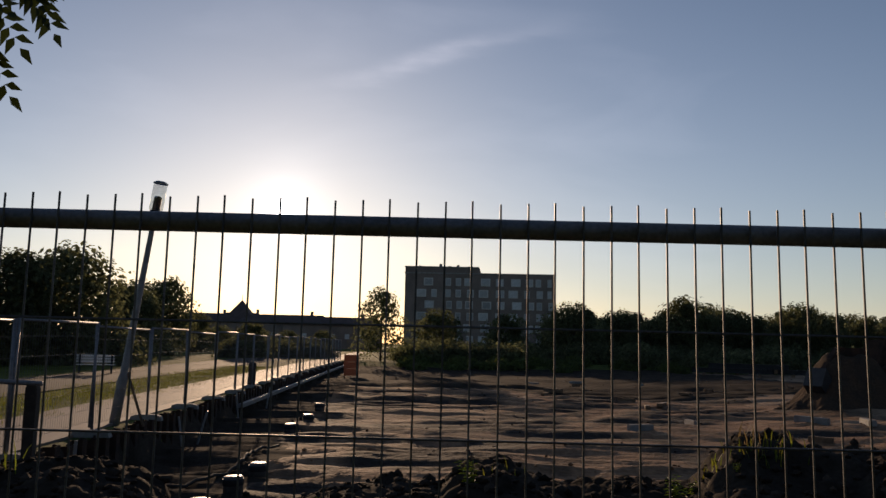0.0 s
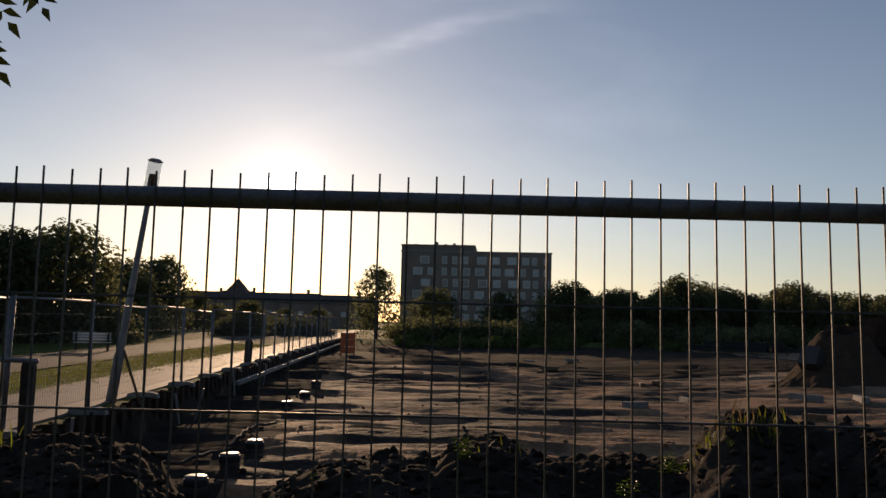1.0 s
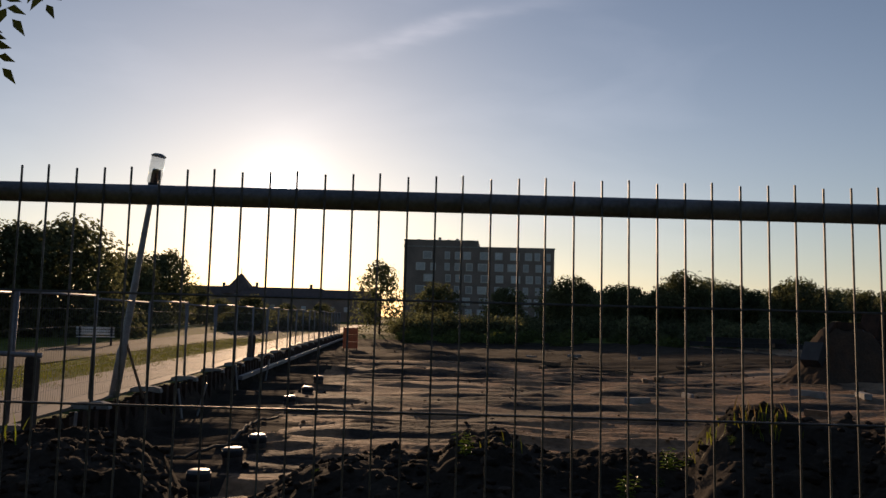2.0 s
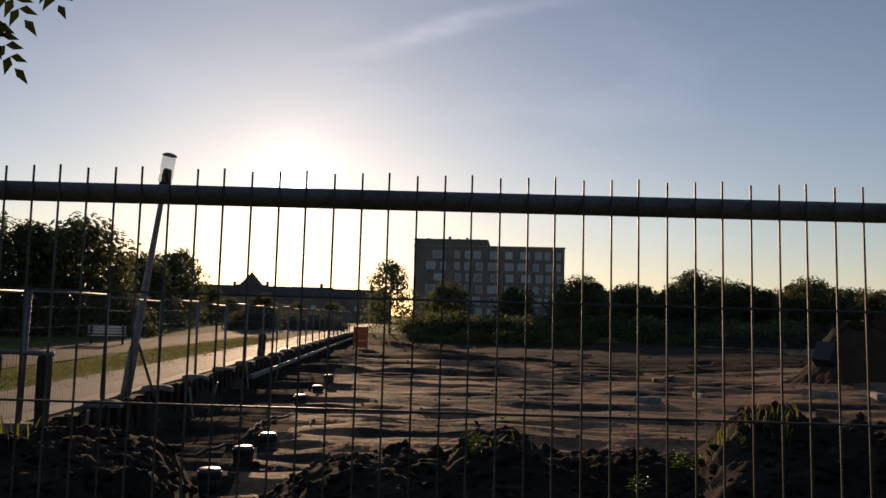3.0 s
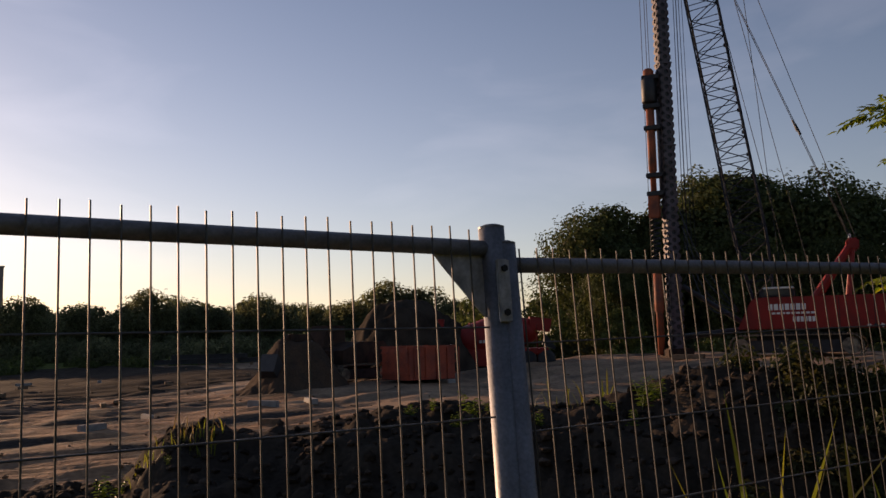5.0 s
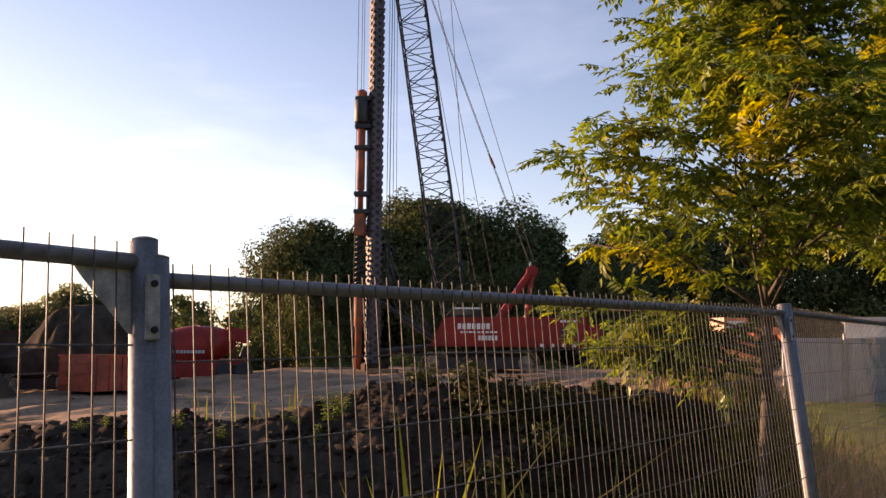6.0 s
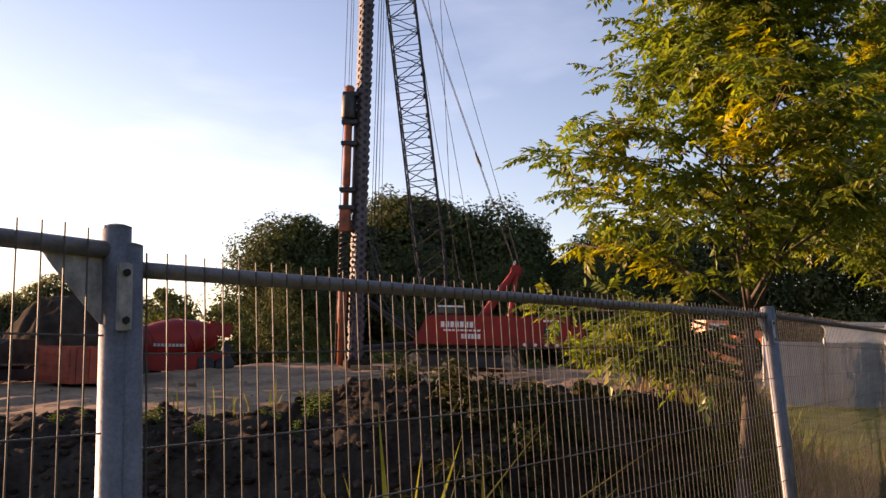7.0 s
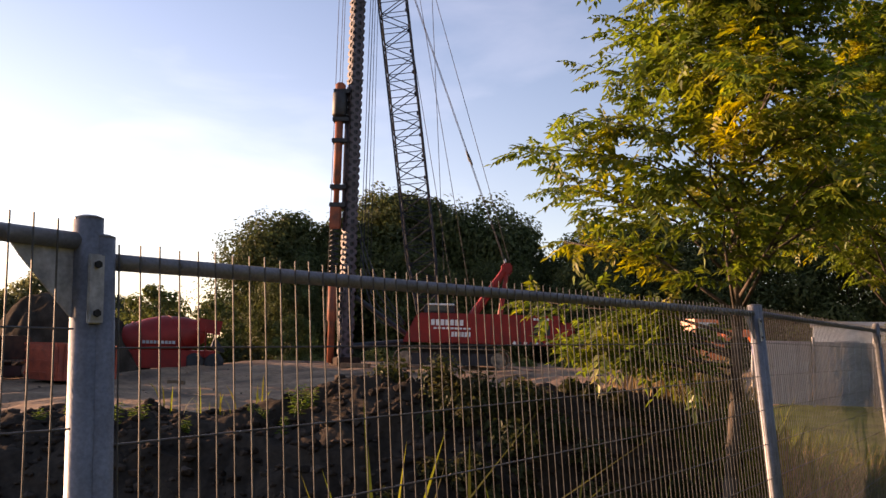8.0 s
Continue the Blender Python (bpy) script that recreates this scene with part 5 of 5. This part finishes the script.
# pipes and stakes that stand along the piles
for k, (yy, h, tilt) in enumerate(((13.6, 1.0, 3), (20.6, 0.75, -10), (22.0, 0.8, 14), (27.5, 0.9, -6), (33.0, 0.8, 9))):
    s = thing("steel_stake", (edge_x(yy) + 0.55, yy, float(ground_z(edge_x(yy) + 0.55, yy)) - 0.05), 0, "short grey steel stake beside the sheet piles", "stake", "steel stakes")
    st = part("tube", rod((0, 0, 0), (0, 0, h + 0.1), 0.028, sides=8), "grey_paint", s)
    st.rotation_euler = (0, radians(tilt), 0)


# ---- hoarding beyond the orange excavator ----
def make_hoarding():
    h = thing("hoarding", label="grey corrugated site hoarding with posts", category="hoarding")
    for i in range(9):
        p = part("board", box(1.9, 0.05, 2.1, (i * 1.95, 0, 1.1), 0.01), "grey", h)
        for k in range(9):
            part("rib", box(0.06, 0.05, 2.06, (i * 1.95 - 0.85 + k * 0.21, -0.04, 1.1), 0.008), "grey", p)
        part("post", rod((i * 1.95 - 0.97, -0.1, 0), (i * 1.95 - 0.97, -0.1, 2.3), 0.045, sides=8), "steel", h)
    x, y, _ = polar(-78.2, 31)
    h.matrix_basis = pose(x, y, float(ground_z(x, y)), 0, 0, -62)


make_hoarding()


def make_cabin():
    c = thing("site_cabin", label="white flat-roofed site cabin behind the hoarding", category="site cabin")
    part("wall", box(6.0, 2.5, 2.6, (0, 0, 1.5), 0.04), "white", c)
    part("roof", box(6.2, 2.7, 0.18, (0, 0, 2.9), 0.03), "grey", c)
    part("door", box(0.9, 0.05, 2.0, (-1.8, -1.27, 1.25), 0.01), "grey", c)
    for x in (0.2, 1.9):
        w = part("window", box(1.1, 0.06, 0.9, (x, -1.27, 1.8), 0.01), "black", c)
        part("pane", box(0.98, 0.02, 0.78, (x, -1.305, 1.8)), "window", w)
    x, y, _ = polar(-84.5, 38)
    c.matrix_basis = pose(x, y, float(ground_z(x, y)) + 0.02, 0, 0, -80)


make_cabin()


def make_beam_stack():
    for i, (yaw, d, z) in enumerate(((-18.5, 76, 0.35), (-20.5, 77, 0.35), (-19.5, 76.6, 0.75))):
        x, y, _ = polar(yaw, d)
        b = thing("steel_beam", (x, y, float(ground_z(x, y)) + z), yaw, "long dark steel beam stacked at the site's far edge", "steel beam", "stacked steel beams")
        part("flange", box(6.4, 0.4, 0.05, (0, 0, 0.17), 0.01), "black", b)
        part("flange", box(6.4, 0.4, 0.05, (0, 0, -0.17), 0.01), "black", b)
        part("web", box(6.38, 0.05, 0.3, (0, 0, 0)), "black", b)
        for sx in (-2.2, 2.2):
            part("bearer", box(0.25, 0.7, 0.34, (sx, 0, -0.36), 0.02), "timber", b)


make_beam_stack()


# ---- plants ----
def make_weed(name, height, leaves, seed, label, material="leaf_ash"):
    """An upright weed with narrow drooping leaves round its stems."""
    r = np.random.default_rng(seed)
    w = thing(name, label=label, category="weed")
    bm = bmesh.new()
    verts, faces = [], []
    for s in range(4):
        base = Vector((r.normal(0, 0.04), r.normal(0, 0.04), 0))
        tip = base + Vector((r.normal(0, 0.12), r.normal(0, 0.12), height * r.uniform(0.6, 1.0)))
        rod(base, tip, 0.006, 0.003, 5, bm)
        for k in range(leaves):
            u = 0.15 + 0.85 * k / leaves
            p = base.lerp(tip, u)
            a = k * 2.4 + s
            d = Vector((math.cos(a), math.sin(a), 0.5 - 0.2 * u)).normalized()
            L = height * (0.32 - 0.14 * u) * r.uniform(0.8, 1.2)
            side = d.cross(Vector((0, 0, 1))).normalized() * L * 0.13
            i = len(verts)
            verts += [p, p + d * L * 0.45 + side, p + d * L - Vector((0, 0, L * 0.35)), p + d * L * 0.45 - side]
            faces += [(i, i + 1, i + 2), (i, i + 2, i + 3)]
    part("stem", bm, "weed", w)
    part("foliage", raw("foliage", [tuple(v) for v in verts], faces), "weed", w)
    return w


M["clod"] = mat("clod_earth", (0.07, 0.053, 0.041), 0.95, 0, 0.5, 3, 0.3, 30, other=(0.03, 0.023, 0.018), random_tone=0.4, island=True, gloss=0.03)
M["weed"] = mat("weed_leaf", (0.12, 0.17, 0.03), 0.5, 0, 0.25, 4, 0, 20, random_tone=0.3, island=True, through_light=0.45)
bpy.context.view_layer.update()
deps = bpy.context.evaluated_depsgraph_get()
MOUND = bpy.data.objects["dirt_mound"].evaluated_get(deps)


def soil_z(x, y):
    hit, place, _n, _i = MOUND.ray_cast((x, y, 10), (0, 0, -1))
    return place.z if hit else float(ground_z(x, y))


WEEDS = [make_weed("nettle", 0.5, 16, 90 + i, "green leafy weed growing on the soil mound") for i in range(3)]
spots = ((-0.8, 7.2, 0.5), (-11.2, 6.8, 0.55), (-14.0, 7.4, 0.5), (-18.6, 7.6, 0.35), (-37.0, 7.6, 1.1), (-38.6, 7.7, 0.9), (-34.6, 7.6, 0.6), (-45.2, 7.7, 0.5), (-46.0, 7.5, 0.6),
         (-48.2, 7.6, 1.2), (-49.0, 7.7, 1.0), (-33.0, 7.7, 0.6), (-62.5, 8.0, 0.9), (-41.5, 7.2, 0.6), (-13.4, 7.2, 0.5), (-17.8, 7.2, 0.4), (9.0, 7.6, 0.4), 
         (-36.2, 7.3, 0.8), (-47.4, 7.2, 0.8), (-15.2, 7.5, 0.4))
for i, (yaw, d, sc) in enumerate(spots):
    x, y, _ = polar(yaw, d)
    m = pose(x, y, soil_z(x, y) - 0.03, 0, 0, i * 71) @ Matrix.Scale(sc, 4)
    if i < 3:
        WEEDS[i].matrix_basis = m
    else:
        copy_thing(WEEDS[i % 3], m)


def make_grass(name, spots, material, label, seed):
    """Curved blades: spots of (x, y, radius, count, height)."""
    r = np.random.default_rng(seed)
    verts, faces = [], []
    for cx, cy, rad, count, height in spots:
        for _ in range(count):
            a, d = r.uniform(0, 6.28), rad * math.sqrt(r.random())
            x, y = cx + math.cos(a) * d, cy + math.sin(a) * d
            z = soil_z(x, y) - 0.03
            h = height * r.uniform(0.45, 1.15)
            w = 0.0045 * (0.7 + 0.9 * r.random()) * (1 + height)
            b = r.uniform(0, 6.28)
            bend = h * r.uniform(0.1, 0.65)
            ox, oy = math.cos(b), math.sin(b)
            i = len(verts)
            for k, t in enumerate((0.0, 0.35, 0.7)):
                px, py, pz = x + ox * bend * t * t, y + oy * bend * t * t, z + h * (t - 0.25 * t * t * bend / h)
                ww = w * (1 - 0.5 * t)
                verts += [(px - oy * ww, py + ox * ww, pz), (px + oy * ww, py - ox * ww, pz)]
            verts.append((x + ox * bend, y + oy * bend, z + h * (1 - 0.3 * bend / h)))
            faces += [(i, i + 1, i + 3, i + 2), (i + 2, i + 3, i + 5, i + 4), (i + 4, i + 5, i + 6)]
    return tagged(part(name, raw(name, verts, faces), material), label, "grass", kind="stuff")


make_grass("tall_grass", ((2.75, 1.95, 0.12, 20, 1.8), (4.2, 2.1, 0.35, 16, 1.35), (4.9, 1.8, 0.4, 70, 0.85), (5.6, 1.7, 0.4, 120, 0.8), (6.4, 1.75, 0.4, 160, 0.75), (2.85, 1.75, 0.12, 14, 1.3), (6.2, 0.75, 0.3, 250, 0.5), (7.5, 0.75, 0.4, 520, 0.55), (9.0, 0.8, 0.5, 700, 0.55),
                          (11.0, 0.9, 0.6, 700, 0.55), (13.5, 1.0, 0.8, 600, 0.55), (7.9, 2.0, 0.5, 320, 0.3), (8.6, 1.9, 0.5, 420, 0.32), (8.8, 2.0, 0.8, 700, 0.34),
                          (9.6, 2.2, 1.1, 900, 0.4), (11.4, 2.5, 1.3, 1100, 0.8), (13.5, 3.0, 1.6, 900, 0.8) ),
           "blade", "tall green grass growing along the fence", 31)
make_grass("dry_stalks", ((2.5, 2.0, 0.1, 40, 1.45), (8.4, 0.8, 0.8, 220, 0.6), (11.0, 0.9, 1.2, 300, 0.6), (8.2, 2.0, 0.5, 60, 0.4), (9.0, 2.1, 0.8, 240, 0.36), (9.6, 2.4, 1.2, 420, 0.42), (12, 2.7, 1.5, 700, 0.8), (9.4, 3.0, 0.9, 800, 0.55), (11.0, 3.8, 1.3, 1000, 0.7), (13.5, 4.6, 1.8, 1200, 0.8), (2.6, 7.4, 0.3, 24, 0.2)),
           "dry", "dry yellow grass stalks along the fence", 32)
make_grass("verge_grass", tuple((edge_x(y) - 4.6 + dx, y, 1.6, 700, 0.16) for y in range(14, 60, 3) for dx in (-0.6, 0.8)), "blade", "short mown grass verge beside the footpath", 33)
make_grass("mound_grass", ((2.2, 7.2, 0.3, 40, 0.17), (2.6, 7.1, 0.25, 30, 0.18), (0.3, 7.5, 0.3, 14, 0.2), (5.6, 6.0, 0.5, 30, 0.3), (-4.0, 7.2, 0.6, 30, 0.3)),
           "blade", "tufts of grass on the soil mound", 34)


def make_brambles():
    """Dark rank weeds over the mound's flank, below the young ash."""
    r = np.random.default_rng(55)
    cs, ns = [], []
    for _ in range(110):
        x, y, _z = polar(-74 + 20 * r.random() ** 1.4, r.uniform(5.0, 8.4))
        if y < 1.9:
            continue
        h = r.uniform(0.08, 0.26)
        v = r.normal(0, 1, (420, 3))
        v /= np.linalg.norm(v, axis=1)[:, None]
        v[:, 2] = np.abs(v[:, 2])
        cs.append(np.array([x, y, soil_z(x, y) - 0.03]) + v * r.uniform(0.3, 1.1, (420, 1)) * np.array([h * 0.9, h * 0.9, h]))
        ns.append(v)
    ob = part("brambles", leaf_mesh("brambles", np.concatenate(cs), np.concatenate(ns), 0.028, r), "leaf_bramble")
    tagged(ob, "dark green brambles and weeds over the soil mound", "weeds", kind="stuff")


M["leaf_bramble"] = mat("bramble_leaf", (0.035, 0.045, 0.014), 0.6, 0, 0.35, 3, 0, 20, other=(0.06, 0.055, 0.02), random_tone=0.45, island=True, through_light=0.3, gloss=0.2)
make_brambles()


def make_clods(name, places, size, material, label, seed):
    """Loose lumps of earth lying on the surface, too many to count."""
    r = np.random.default_rng(seed)
    bm = bmesh.new()
    bmesh.ops.create_icosphere(bm, subdivisions=1, radius=1.0)
    base = np.array([v.co[:] for v in bm.verts])
    tri = np.array([[v.index for v in f.verts] for f in bm.faces])
    bm.free()
    verts, faces = [], []
    for i, (x, y, z) in enumerate(places):
        s = size * r.uniform(0.35, 1.3) ** 1.6
        v = base * (1 + r.normal(0, 0.16, (len(base), 1))) * s * np.array([r.uniform(0.8, 1.5), r.uniform(0.8, 1.4), r.uniform(0.5, 0.9)])
        a = r.uniform(0, 6.28)
        rot = np.array([[math.cos(a), -math.sin(a), 0], [math.sin(a), math.cos(a), 0], [0, 0, 1]])
        verts.append(v @ rot.T + np.array([x, y, z + s * 0.15]))
        faces.append(tri + i * len(base))
    me = raw(name, np.concatenate(verts).tolist(), np.concatenate(faces).tolist())
    return tagged(part(name, me, material), label, "soil clods", kind="stuff")


r_clod = np.random.default_rng(77)
on_mound = []
for _ in range(3800):
    x, y, _z = polar(r_clod.uniform(-84, 28), r_clod.normal(7.0, 1.3))
    if y > 1.7:
        on_mound.append((x, y, soil_z(x, y)))
make_clods("clods_on_mound", on_mound, 0.038, "clod", "loose earth clods and stones on the mound", 78)
on_sand = []
for _ in range(700):
    y = 9 + 60 * r_clod.random() ** 1.5
    x = r_clod.uniform(edge_x(y) + 1.2, 24 + 0.2 * y)
    on_sand.append((x, y, float(ground_z(x, y))))
make_clods("clods_on_sand", on_sand, 0.045, "damp", "scattered lumps of earth on the site", 79)


# ---- ash beside the lane; unseen trees added behind the camera ----
def make_side_tree():
    """The tree whose lowest twig hangs over the fence; its crown spreads away from the site."""
    t = make_ash("ash_tree", 5.6, 4.2, 0.075, 26, 8, 6, 0.23, 5, "ash tree beside the lane with drooping pinnate leaves", 2.2, sector=(2.2, 4.4))
    t.matrix_basis = pose(-4.37, 3.02, 0.06)
    r = np.random.default_rng(12)
    bm = rod((0.05, 0, 1.9), (1.6, -0.12, 3.05), 0.022, 0.012, 7)
    rod((1.6, -0.12, 3.05), (2.52, -0.25, 3.12), 0.012, 0.006, 6, bm)
    verts, faces = [], []
    tips = ((2.5, -0.25, 3.12, 2.84, -0.3, 2.98), (2.45, -0.22, 3.1, 2.80, -0.2, 2.86), (2.35, -0.2, 3.1, 2.70, -0.28, 2.78), (2.3, -0.2, 3.1, 2.62, -0.15, 2.68), (2.2, -0.2, 3.1, 2.55, -0.3, 2.82),
            (2.1, -0.2, 3.1, 2.45, -0.2, 2.66), (2.3, -0.2, 3.1, 2.7, -0.1, 3.0), (2.0, -0.2, 3.1, 2.35, -0.1, 2.8))
    for x0, y0, z0, x1, y1, z1 in tips:
        a, b = Vector((x0, y0, z0)), Vector((x1, y1, z1))
        mid = a.lerp(b, 0.5) + Vector((0, 0, 0.03))
        rod(a, mid, 0.005, 0.004, 5, bm), rod(mid, b, 0.004, 0.002, 5, bm)
        for k in range(6):
            p = a.lerp(b, 0.05 + 0.19 * k)
            way = (b - a).normalized() + Vector(r.normal(0, 0.25, 3)) - Vector((0, 0, 0.15))
            v, f = compound_leaf(r, p, way.normalized(), 0.165, Vector((0.1, -0.95, 0.35)))
            o = len(verts)
            verts += v
            faces += [tuple(i + o for i in q) for q in f]
    verts = [v + Vector((0, 0, 0.06)) for v in verts]
    part("low_branch", bm, "bark", t)
    part("drooping_leaves", raw("drooping_leaves", [tuple(v) for v in verts], faces), "leaf_shaded", t)


make_side_tree()
# added out of view, to block sky light from the rails and mound
for i in range(9):
    copy_thing(WOOD[i % 3], pose(-26 + 6.2 * i, -13.0 - 2.5 * (i % 2), 0, 0, 0, i * 40) @ Matrix.Scale(0.75 + 0.08 * (i % 3), 4))
